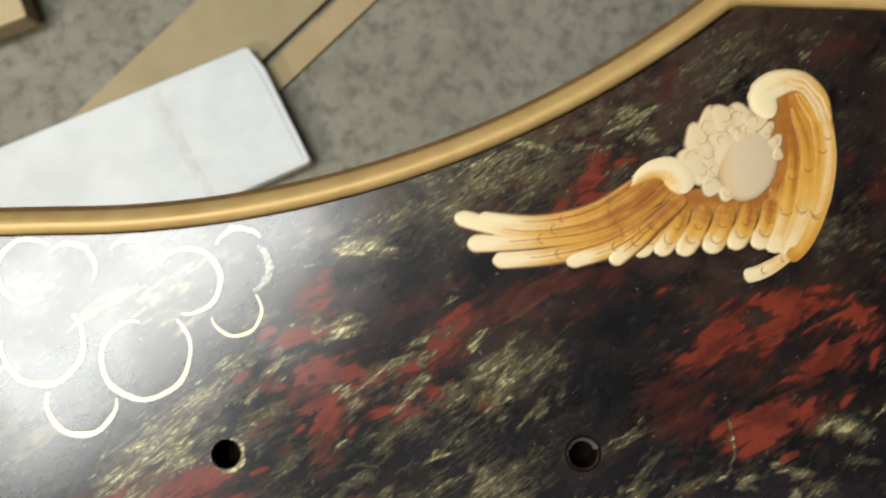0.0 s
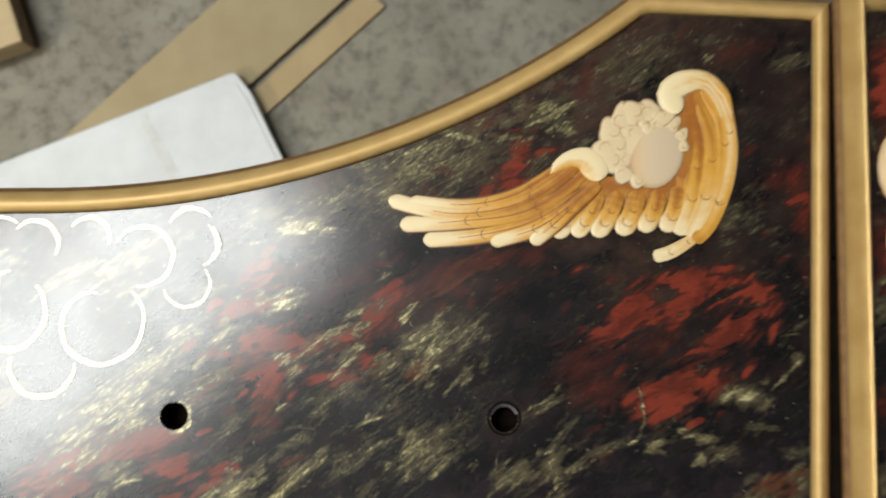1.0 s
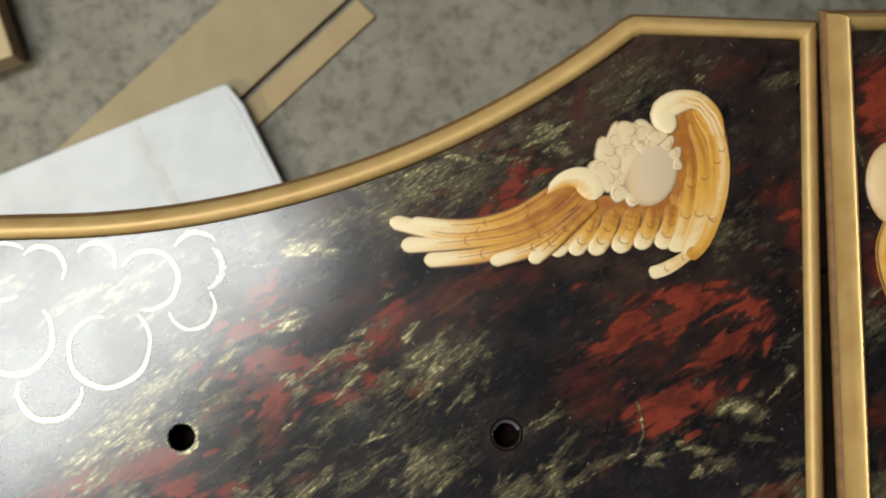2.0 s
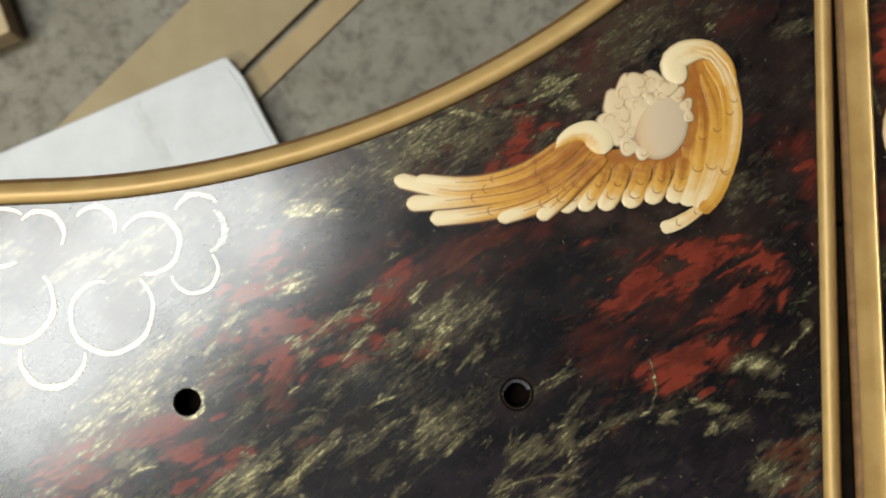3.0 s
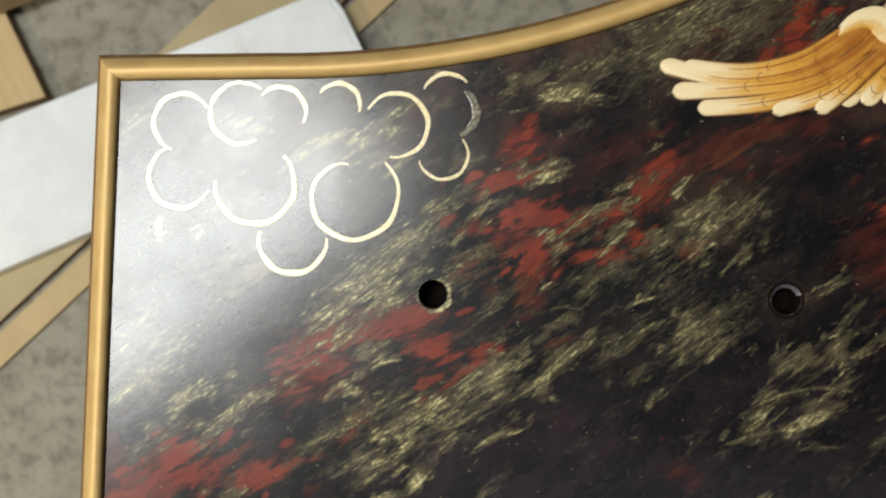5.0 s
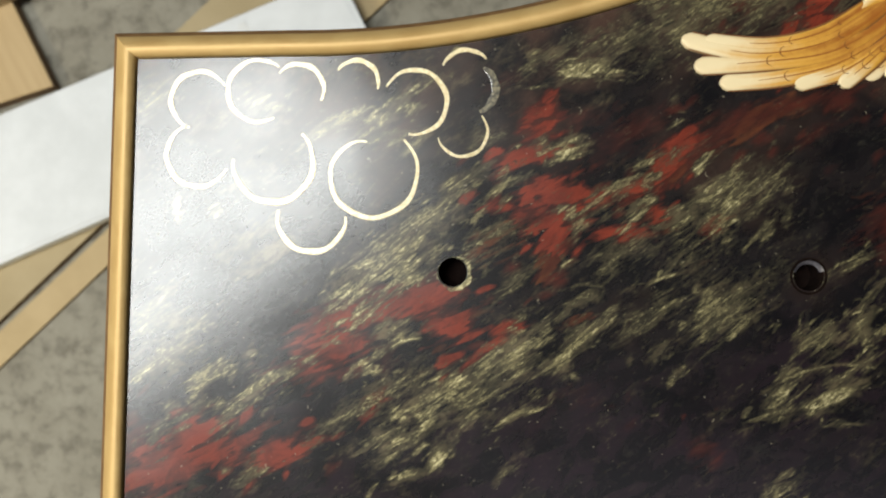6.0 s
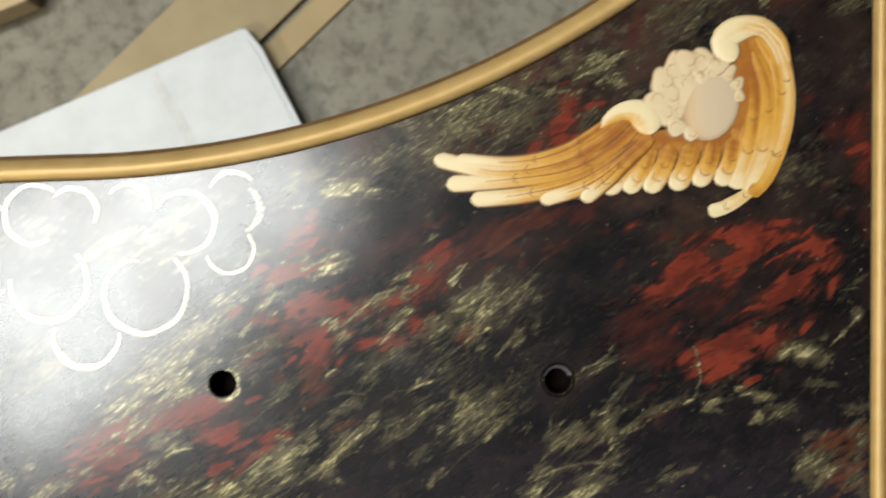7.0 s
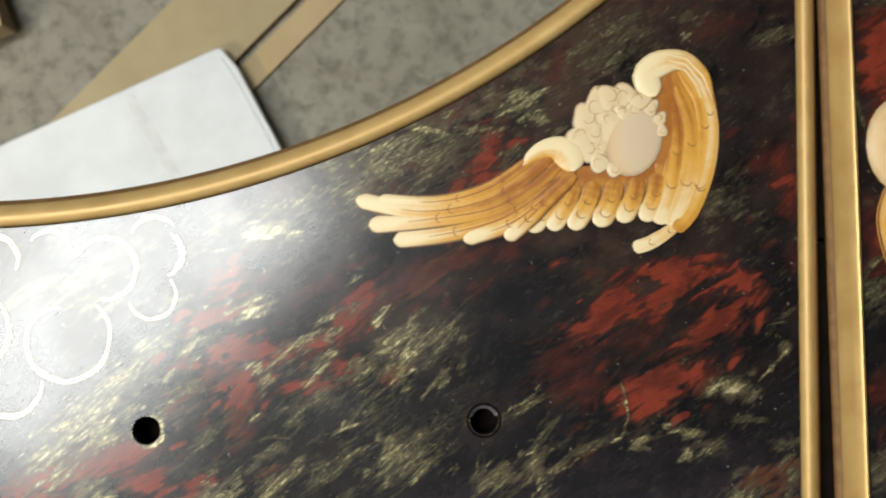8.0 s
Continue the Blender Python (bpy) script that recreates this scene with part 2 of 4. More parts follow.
def empty(name, at, label, category, group=""):
    ob = new(name)
    ob.location = at
    return tagged(ob, label, category, group)


def prism(points, z0, z1, bevel=0.0, segments=2):
    """A slab over a plan polygon, with rounded edges."""
    bm = bmesh.new()
    low = [bm.verts.new((x, y, z0)) for x, y in points]
    top = [bm.verts.new((x, y, z1)) for x, y in points]
    n = len(points)
    bm.faces.new(low[::-1])
    bm.faces.new(top)
    for i in range(n):
        bm.faces.new((low[i], low[(i + 1) % n], top[(i + 1) % n], top[i]))
    if bevel:
        bmesh.ops.bevel(bm, geom=list(bm.edges), offset=bevel, segments=segments, affect="EDGES", profile=0.5)
    return bm


def box(x0, x1, y0, y1, z0, z1, bevel=0.0):
    return prism([(x0, y0), (x1, y0), (x1, y1), (x0, y1)], z0, z1, bevel)


@functools.lru_cache(maxsize=None)
def noise_table(seed):
    return np.random.RandomState(seed).rand(256, 256)


def value_noise(x, y, seed):
    """Smooth random values between 0 and 1 over a plane."""
    table = noise_table(seed)
    i, j = np.floor(x).astype(int), np.floor(y).astype(int)
    u, v = x - i, y - j
    u, v = u * u * (3 - 2 * u), v * v * (3 - 2 * v)
    a, b = table[i % 256, j % 256], table[(i + 1) % 256, j % 256]
    c, d = table[i % 256, (j + 1) % 256], table[(i + 1) % 256, (j + 1) % 256]
    return (a * (1 - u) + b * u) * (1 - v) + (c * (1 - u) + d * u) * v


def fractal(x, y, seed, octaves=4):
    total, amp, out = 0.0, 1.0, 0.0
    for k in range(octaves):
        out = out + amp * value_noise(x * 2 ** k + 17.3 * k, y * 2 ** k - 9.1 * k, seed + k)
        total, amp = total + amp, amp * 0.55
    return out / total


# ---- room ----
RX0, RX1, RY0, RY1, RZ = -3.6, 3.8, -3.4, 3.6, 3.3
tagged(part("floor", box(RX0, RX1, RY0, RY1, -0.12, 0.0), CONCRETE), "worn grey mottled concrete workshop floor", "floor", kind="structure")
tagged(part("ceiling", box(RX0 - 0.15, RX1 + 0.15, RY0 - 0.15, RY1 + 0.15, RZ, RZ + 0.12), CEILING), "plain grey workshop ceiling with bare surface", "ceiling", kind="structure")
for name, b in (("wall_west", (RX0 - 0.15, RX0, RY0 - 0.15, RY1 + 0.15)), ("wall_east", (RX1, RX1 + 0.15, RY0 - 0.15, RY1 + 0.15)),
                ("wall_south", (RX0, RX1, RY0 - 0.15, RY0)), ("wall_north", (RX0, RX1, RY1, RY1 + 0.15))):
    tagged(part(name, box(*b, -0.12, RZ), PLASTER), "plain grey plastered workshop wall", "wall", kind="structure")


def ceiling_lamp(at, sx, sy, turn=0):
    x, y, z = at
    lamp = empty("ceiling_lamp", (x, y, RZ), "out-of-view white steel ceiling lamp with an open bright face", "lamp", "ceiling lamps")
    lamp.rotation_euler = (0, 0, radians(turn))
    w = 0.03
    for a in ((-sx / 2 - w, -sx / 2, -sy / 2 - w, sy / 2 + w), (sx / 2, sx / 2 + w, -sy / 2 - w, sy / 2 + w),
              (-sx / 2, sx / 2, -sy / 2 - w, -sy / 2), (-sx / 2, sx / 2, sy / 2, sy / 2 + w)):
        part("frame", box(*a, -0.085, -0.002, 0.002), STEEL, lamp)
    part("back_plate", box(-sx / 2, sx / 2, -sy / 2, sy / 2, -0.03, -0.002), STEEL, lamp)
    return lamp


ceiling_lamp(LAMP_AT, 1.41, 0.84, LAMP_TURN)
# housings made up to go with the two added lights
ceiling_lamp((-2.4, -1.9, 3.22), 1.02, 0.82)
ceiling_lamp((0.85, -1.10, 3.22), 1.75, 0.95)

# ---- bench under the panels ----
bench = empty("workbench", (0.4, -0.20, 0), "wooden workbench under the two painted panels, near black for the gap's shade", "workbench")
part("top", box(-0.50, 0.52, -0.33, 0.29, UNDER - 0.035, UNDER, 0.003), BENCH, bench)
part("batten", box(-0.15, 0.11, 0.291, 0.434, UNDER - 0.035, UNDER, 0.003), BENCH, bench)
part("batten", box(-0.15, 0.11, 0.18, 0.43, UNDER - 0.07, UNDER - 0.036, 0.003), BENCH, bench)
for sx in (-0.44, 0.46):
    for sy in (-0.27, 0.23):
        part("leg", box(sx - 0.03, sx + 0.03, sy - 0.03, sy + 0.03, 0, UNDER - 0.035, 0.003), BENCH, bench)


# ---- painted panels ----
def arc(x0, y0, x1, y1, n):
    """A hollow sweep that leaves (x0, y0) level and climbs to (x1, y1)."""
    dx, dy = x1 - x0, y1 - y0
    r = (dx * dx + dy * dy) / (2 * dy)
    end = math.asin(dx / r)
    return [(x0 + r * math.sin(end * k / n), y0 + r - r * math.cos(end * k / n)) for k in range(n + 1)]


def inset(points, d, share=None):
    """The closed outline moved inwards by d (times its share, edge by edge); the outline runs clockwise."""
    out, n = [], len(points)
    share = share or [1.0] * n
    for i in range(n):
        (ax, ay), (bx, by), (cx, cy) = points[i - 1], points[i], points[(i + 1) % n]
        u, v = Vector((bx - ax, by - ay)).normalized(), Vector((cx - bx, cy - by)).normalized()
        nu, nv = Vector((u.y, -u.x)), Vector((v.y, -v.x))
        du, dv = d * share[i - 1], d * share[i]
        det = nu.x * nv.y - nu.y * nv.x
        if abs(det) < 0.05:
            s = (nu + nv).normalized() * (du + dv) / 2
        else:
            s = Vector(((du * nv.y - dv * nu.y) / det, (nu.x * dv - nv.x * du) / det))
        out.append((bx + s.x, by + s.y))
    return out


def inside(px, py, poly):
    hit = np.zeros(px.shape, bool)
    for (ax, ay), (bx, by) in zip(poly, poly[1:] + poly[:1]):
        if ay != by:
            cross = (ay > py) != (by > py)
            hit ^= cross & (px < (bx - ax) * (py - ay) / (by - ay) + ax)
    return hit


SIDE = [(0.0034, -0.0098), (0.0010, -0.0096), (0.0002, -0.0086), (0.0, -0.0072), (0.0010, -0.0060), (0.0026, -0.0042), (0.0032, -0.0060)]
BEAD = [(0.0030, -0.0070), (0.0026, -0.0042), (0.0036, -0.0025), (0.0050, -0.0008), (0.0068, 0.0012), (0.0088, 0.0027), (0.0104, 0.0031), (0.0121, 0.0026),
        (0.0137, 0.0010), (0.0147, -0.0012), (0.0149, -0.0060)]
BEAD_HIGH = [(d, z * 2.3 if z > 0 else z * 1.4) for d, z in BEAD]
CORE = [(0.0044, -BOARD), (0.0042, -0.0140), (0.0044, -0.0094), (0.0070, -0.0094), (0.0070, -BOARD)]


def moulding(outline, first, last, parent, share=None, name="gold_moulding", profile=BEAD, mat=GOLD):
    """One mitred length of rounded bead along the outline from corner to corner."""
    rings = [inset(outline, d, share) for d, _ in profile]
    n = len(outline)
    run = [i % n for i in range(first, last + 1)]
    bm = bmesh.new()
    grid = [[bm.verts.new((*rings[k][i], H + profile[k][1])) for k in range(len(profile))] for i in run]
    for a, b in zip(grid, grid[1:]):
        for k in range(len(profile) - 1):
            bm.faces.new((a[k], a[k + 1], b[k + 1], b[k]))
        bm.faces.new((a[-1], a[0], b[0], b[-1]))
    bm.faces.new(grid[0][::-1])
    bm.faces.new(grid[-1])
    ob = part(name, bm, mat, parent, smooth=True)
    ob.data.set_sharp_from_angle(angle=radians(50))
    return ob


STROKE = radians(37)
HOLE_R = 0.0075


def smooth_spots(x, y, spots, seed):
    """Soft areas of violet sheen and of black, with wavering edges."""
    wx = x + 0.024 * (fractal(x * 40, y * 40, seed, 4) - 0.5)
    wy = y + 0.024 * (fractal(x * 40, y * 40, seed + 9, 4) - 0.5)
    out = np.zeros(x.shape)
    for bx, by, rx, ry, turn, amp in spots:
        ca, sa = math.cos(radians(turn)), math.sin(radians(turn))
        p, q = (ca * (wx - bx) + sa * (wy - by)) / rx, (-sa * (wx - bx) + ca * (wy - by)) / ry
        out = np.maximum(out, amp * np.exp(-(p * p + q * q) ** 1.2))
    return out


def dry_brush(xs, ys, dabs, seed, rough=1.0, crisp=1.4, grow=1.0, bristles=620, thin=0.58):
    """Dabs of a dry brush: full in the middle, broken into bristle tracks towards their ends and sides."""
    field = np.zeros((len(ys), len(xs)))
    for k, (x, y, length, width, turn, amp) in enumerate(dabs):
        length, width = length * grow, width * grow
        reach = 1.5 * max(length, width) + 0.002
        i0, i1 = np.searchsorted(xs, (x - reach, x + reach))
        j0, j1 = np.searchsorted(ys, (y - reach, y + reach))
        if i0 >= i1 or j0 >= j1:
            continue
        gx, gy = np.meshgrid(xs[i0:i1] - x, ys[j0:j1] - y)
        c, s = math.cos(radians(turn)), math.sin(radians(turn))
        u, v = c * gx + s * gy, -s * gx + c * gy
        lean = radians(min(46, max(26, turn)) if width > 0.25 * length else turn)
        a, b = math.cos(lean) * gx + math.sin(lean) * gy, -math.sin(lean) * gx + math.cos(lean) * gy
        track = fractal(a * 60 + 13.7 * k, b * bristles + 3.1 * k, seed, 4) - 0.5
        clump = fractal(a * 80 + 7.9 * k, b * 230 - 5.3 * k, seed + 7, 5) - 0.5
        drift = fractal(u * 60 - 4.1 * k, v * 60 + 8.3 * k, seed + 13, 3) - 0.5
        v = v + 0.45 * width * drift + 0.16 * u * u / length
        off = (np.abs(u / length) ** 2.4 + np.abs(v / width) ** 2.2) ** 0.43
        part_of = np.clip((1.22 - off + rough * (0.6 if amp > 1.08 else 1.0 if amp > thin else 0.7) * (1.5 * track + 1.7 * clump)) * (crisp if amp > thin else 0.55 * crisp), 0, 1)
        np.maximum(field[j0:j1, i0:i1], amp * part_of, out=field[j0:j1, i0:i1])
    return field


def flecks(dabs, seed, share, low, high):
    """Small loose dabs shed round the large ones."""
    rng = random.Random(seed)
    out = []
    for x, y, length, width, turn, amp in dabs:
        c, s = math.cos(radians(turn)), math.sin(radians(turn))
        for k in range(int(share * (1 + 260 * math.sqrt(length * width)))):
            a, b = rng.gauss(0, length * 0.95), rng.gauss(0, width * 1.25 + 0.002)
            size = rng.uniform(low, high)
            out.append((x + c * a - s * b, y + s * a + c * b, size, size * rng.uniform(0.25, 0.6), 37 + rng.gauss(0, 14), min(1.0, amp + 0.1) * rng.uniform(0.45, 1.0)))
    return out


def stamp(field, xs, ys, x, y, length, width, turn, amp):
    """One fine stroke: full along its middle, ragged at its ends."""
    reach = length + 2 * width
    i0, i1 = np.searchsorted(xs, (x - reach, x + reach))
    j0, j1 = np.searchsorted(ys, (y - reach, y + reach))
    if i0 >= i1 or j0 >= j1:
        return
    gx, gy = np.meshgrid(xs[i0:i1] - x, ys[j0:j1] - y)
    c, s = math.cos(turn), math.sin(turn)
    p, q = (c * gx + s * gy) / length, (-s * gx + c * gy) / width
    f = amp * np.exp(-(p ** 4) - q * q)
    np.maximum(field[j0:j1, i0:i1], f, out=field[j0:j1, i0:i1])


def bronze_field(xs, ys, dabs, seed, trails=()):
    """Pale bronze dabs, loose specks round them and thin trailing veins."""
    rng = random.Random(seed)
    field = dry_brush(xs, ys, dabs, seed, 1.5, 1.15, 1.1)
    for x, y, length, width, turn, amp in dabs:
        for k in range(3):
            a, b = rng.gauss(0, length * 0.9), rng.gauss(0, width * 1.1)
            c, s = math.cos(radians(turn)), math.sin(radians(turn))
            stamp(field, xs, ys, x + c * a - s * b, y + s * a + c * b, rng.uniform(0.0008, 0.0034), rng.uniform(0.0004, 0.0010),
                  radians(turn) + rng.gauss(0, 0.25), min(1.0, amp) * rng.uniform(0.3, 0.95))
    for k in range(150):
        stamp(field, xs, ys, rng.uniform(xs[0], xs[-1]), rng.uniform(ys[0], ys[-1]), rng.uniform(0.0006, 0.003), rng.uniform(0.0003, 0.0009),
              STROKE + rng.gauss(0, 0.45), rng.uniform(0.2, 0.8))
    for line in trails:
        for (ax, ay), (bx, by) in zip(line, line[1:]):
            for k in range(7):
                f = (k + 0.5) / 7
                stamp(field, xs, ys, ax + (bx - ax) * f + rng.gauss(0, 0.0004), ay + (by - ay) * f + rng.gauss(0, 0.0004), 0.0024, rng.uniform(0.0005, 0.0010),
                      math.atan2(by - ay, bx - ax) + rng.gauss(0, 0.2), rng.uniform(0.75, 1.3))
    return field


def olive_field(xs, ys, gx, gy, dabs, seed):
    """Thin broken scumble round the dabs, and faint drifts elsewhere."""
    c, s = math.cos(STROKE), math.sin(STROKE)
    u, v = c * gx + s * gy, -s * gx + c * gy
    drift = (1.05 + np.clip(-gx * 9, 0, 0.8)) * np.clip(fractal(u * 34, v * 80, seed + 5, 5) - 0.47, 0, 1)
    speckle = np.clip((gy - 0.09) * 9, 0, 0.62) * np.clip(1.6 - gx * 4.2, 0.25, 1) * np.clip(fractal(u * 190, v * 270, seed + 9, 4) * 4.0 - 1.5, 0, 1)
    return np.maximum(np.maximum(drift, speckle), 0.80 * dry_brush(xs, ys, dabs, seed, 1.1, 1.0, 1.35, 380))


def painted_board(outline, holes, reds, dabs, seed, parent, fine=0.00055, deep=-0.15, share=None, trails=(), bare=(), glaze=(), violet_sheen=(), deep_black=()):
    """The board: a finely gridded painted face with drilled holes, and a plain back."""
    edge = inset(outline, 0.0158, share)
    x0, x1 = min(p[0] for p in edge) - fine, max(p[0] for p in edge) + fine
    y0, y1 = min(p[1] for p in edge) - fine, max(p[1] for p in edge) + fine
    xs = np.arange(x0, x1 + fine, fine)
    ys = np.concatenate([np.linspace(y0, deep, 24)[:-1], np.arange(deep, y1 + fine, fine)])
    gx, gy = np.meshgrid(xs, ys)
    reds, dabs = reds + flecks(reds, seed + 1, 1.5, 0.002, 0.007), dabs + flecks(dabs, seed + 2, 1.6, 0.0012, 0.0055)
    red = dry_brush(xs, ys, reds, seed, 0.90, 1.45, 1.15, 480, 0.73) * (1 - dry_brush(xs, ys, bare, seed + 3, 0.8, 1.8, 1.0, 330))
    olive = olive_field(xs, ys, gx, gy, dabs, seed + 50)
    orange = np.maximum(dry_brush(xs, ys, glaze, seed + 80, 1.0, 1.2, 1.1, 400), 0.50 * dry_brush(xs, ys, reds, seed + 85, 1.1, 0.9, 1.55, 400))
    gold = bronze_field(xs, ys, dabs, seed + 40, trails)
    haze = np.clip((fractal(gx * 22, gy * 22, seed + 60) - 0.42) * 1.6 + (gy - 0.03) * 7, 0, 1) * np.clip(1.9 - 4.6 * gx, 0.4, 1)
    violet = np.clip((-0.010 - gy) * 12 * np.clip(fractal(gx * 22, gy * 34, seed + 70) * 2 - 0.45, 0, 1) + smooth_spots(gx, gy, violet_sheen, seed + 90), 0, 1)
    if deep_black:
        black = 1 - smooth_spots(gx, gy, deep_black, seed + 95)
        haze, olive, violet = haze * black, olive * black, violet * black
    px, py = gx.ravel().copy(), gy.ravel().copy()
    nx, ny = len(xs), len(ys)
    keep = inside(px, py, edge)
    best, qx, qy = np.full(px.shape, 1.0), px.copy(), py.copy()
    for (ax, ay), (bx, by) in zip(edge, edge[1:] + edge[:1]):
        ex, ey = bx - ax, by - ay
        f = np.clip(((px - ax) * ex + (py - ay) * ey) / (ex * ex + ey * ey), 0, 1)
        mx, my = ax + f * ex, ay + f * ey
        far = np.hypot(px - mx, py - my)
        nearer = far < best
        best, qx, qy = np.where(nearer, far, best), np.where(nearer, mx, qx), np.where(nearer, my, qy)
    snap = best < np.where(keep, fine * 0.45, fine * 0.75)
    px, py, keep = np.where(snap, qx, px), np.where(snap, qy, py), keep | snap
    gold = gold.ravel()
    for hx, hy in holes:
        d = np.hypot(px - hx, py - hy)
        ang = np.arctan2(py - hy, px - hx)
        ragged = HOLE_R + 0.0004 + 0.0030 * np.clip(np.cos(ang + 0.75) * 0.55 - 0.15 + fractal(ang * 1.6 + 9, d * 300, seed + 77), 0, 1.1)
        gold = np.where((d < ragged) & (hx < 0.1), np.maximum(gold, 0.95), gold)
        pull = (d < HOLE_R + fine * 0.7) & (d > HOLE_R - fine * 1.5)
        px = np.where(pull, hx + (px - hx) * HOLE_R / np.maximum(d, 1e-6), px)
        py = np.where(pull, hy + (py - hy) * HOLE_R / np.maximum(d, 1e-6), py)
        keep &= d > HOLE_R - fine * 1.5
    idx = np.arange(nx * ny).reshape(ny, nx)
    quads = np.stack([idx[:-1, :-1], idx[:-1, 1:], idx[1:, 1:], idx[1:, :-1]], -1).reshape(-1, 4)
    ok = keep[quads].all(1)
    mid = px[quads].mean(1), py[quads].mean(1)
    for hx, hy in holes:
        ok &= np.hypot(mid[0] - hx, mid[1] - hy) > HOLE_R * 0.93
    quads = quads[ok]
    used = np.unique(quads)
    renum = np.full(nx * ny, -1)
    renum[used] = np.arange(len(used))
    verts = np.stack([px[used], py[used], np.full(len(used), H)], -1)
    mesh = bpy.data.meshes.new("painted_face")
    mesh.from_pydata(verts.tolist(), [], renum[quads].tolist())
    layer = mesh.color_attributes.new("paint", "FLOAT_COLOR", "POINT")
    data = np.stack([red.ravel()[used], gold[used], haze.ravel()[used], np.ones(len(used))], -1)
    layer.data.foreach_set("color", data.ravel().astype(np.float32))
    layer = mesh.color_attributes.new("mist", "FLOAT_COLOR", "POINT")
    data = np.stack([olive.ravel()[used], orange.ravel()[used], violet.ravel()[used], np.ones(len(used))], -1)
    layer.data.foreach_set("color", data.ravel().astype(np.float32))
    face = link("painted_face", mesh, LACQUER, parent, "dark marbled lacquer with red patches and bronze strokes")
    for hx, hy in holes:
        bm = bmesh.new()
        n = 40
        top = [bm.verts.new((hx + HOLE_R * math.cos(6.2832 * k / n), hy + HOLE_R * math.sin(6.2832 * k / n), H - 0.0002)) for k in range(n)]
        low = [bm.verts.new((v.co.x, v.co.y, UNDER + 0.002)) for v in top]
        for k in range(n):
            bm.faces.new((top[k], top[(k + 1) % n], low[(k + 1) % n], low[k]))
        bm.faces.new(low)
        lip = HOLE_R + (0.0019 if hx > 0.1 else 0.0004)
        rim = bmesh.new()
        rows = [[rim.verts.new((hx + r * math.cos(6.2832 * k / n), hy + r * math.sin(6.2832 * k / n), H + z)) for k in range(n)]
                for r, z in ((HOLE_R - 0.0005, -0.0020), (HOLE_R - 0.0002, -0.0007), ((HOLE_R + lip) / 2, 0.00025), (lip, 0.00005))]
        for a, b in zip(rows, rows[1:]):
            for k in range(n):
                rim.faces.new((a[k], a[(k + 1) % n], b[(k + 1) % n], b[k]))
        part("hole_rim", rim, LACQUER if hx < 0.1 else RAWWOOD, parent, "glossy varnish lip round a drilled hole", smooth=True)
        if hx > 0.1:
            # half-ring over the top of the lip, coloured as its highlight
            worn = bmesh.new()
            arcs = [[worn.verts.new((hx + r * math.cos(a), hy + r * math.sin(a), H + z)) for a in (0.35 + 2.5 * k / 24 for k in range(25))]
                    for r, z in ((HOLE_R - 0.0013, -0.0014), (HOLE_R - 0.0006, -0.0004), (HOLE_R + 0.0005, 0.0005))]
            for a, e in zip(arcs, arcs[1:]):
                for k in range(24):
                    worn.faces.new((a[k], a[k + 1], e[k + 1], e[k]))
            part("hole_lip_glint", worn, LIP_GLINT, parent, "pale crescent on the hole's upper lip, a highlight put into the colour", smooth=True)
        part("drilled_hole", bm, RAWWOOD, parent, "raw drilled hole with chipped rim", smooth=False)
    back = inset(outline, 0.004)
    part("board_back", prism(back[::-1], UNDER, UNDER + 0.0015), BENCH, parent)
    return face


def stroke_ribbon(points, widths, z0, z1):
    """A flat painted ribbon along plan points."""
    bm = bmesh.new()
    rows = []
    n = len(points)
    for i, (x, y) in enumerate(points):
        a, b = Vector(points[max(i - 1, 0)]), Vector(points[min(i + 1, n - 1)])
        t = (b - a).normalized()
        w = widths[i] / 2
        rows.append([bm.verts.new((x - t.y * w * f, y + t.x * w * f, z)) for f, z in ((1, z0), (0.8, z1), (-0.8, z1), (-1, z0))])
    for a, b in zip(rows, rows[1:]):
        for k in range(3):
            bm.faces.new((a[k], a[k + 1], b[k + 1], b[k]))
    return bm


def painted_arc(cx, cy, r, start, end, width, parent, squeeze=0.0, taper=0.5, mat=None):
    n = 40
    pts, ws = [], []
    for k in range(n + 1):
        f = k / n
        a = radians(start + (end - start) * f)
        rr = r * (1 - squeeze * (1 - f) ** 3) * (1 + 0.012 * math.sin(7 * a + cx * 300))
        pts.append((cx + rr * math.cos(a), cy + rr * math.sin(a)))
        ws.append(width * (0.22 + 0.78 * math.sin(math.pi * min(max(f, 0.02), 0.98)) ** taper) * (1 + 0.10 * math.sin(23 * f + cx * 500)))
    return part("painted_arc", stroke_ribbon(pts, ws, H + 0.00005, H + (0.0001 if mat else 0.0003)), mat or LINE, parent)


LEFT_OUT = [(-0.1862, -0.33), (-0.1797, 0.1226), *arc(-0.0866, 0.1248, 0.2510, 0.2405, 36), (0.2592, 0.2445), (0.3710, 0.2410), (0.3512, -0.33)]
ARC_END = 2 + 36
panel = empty("painted_panel", (0, 0, UNDER), "dark marbled lacquer panel with gold moulding and painted cloud lines", "panel", "painted panels")
panel.location = (0, 0, 0)

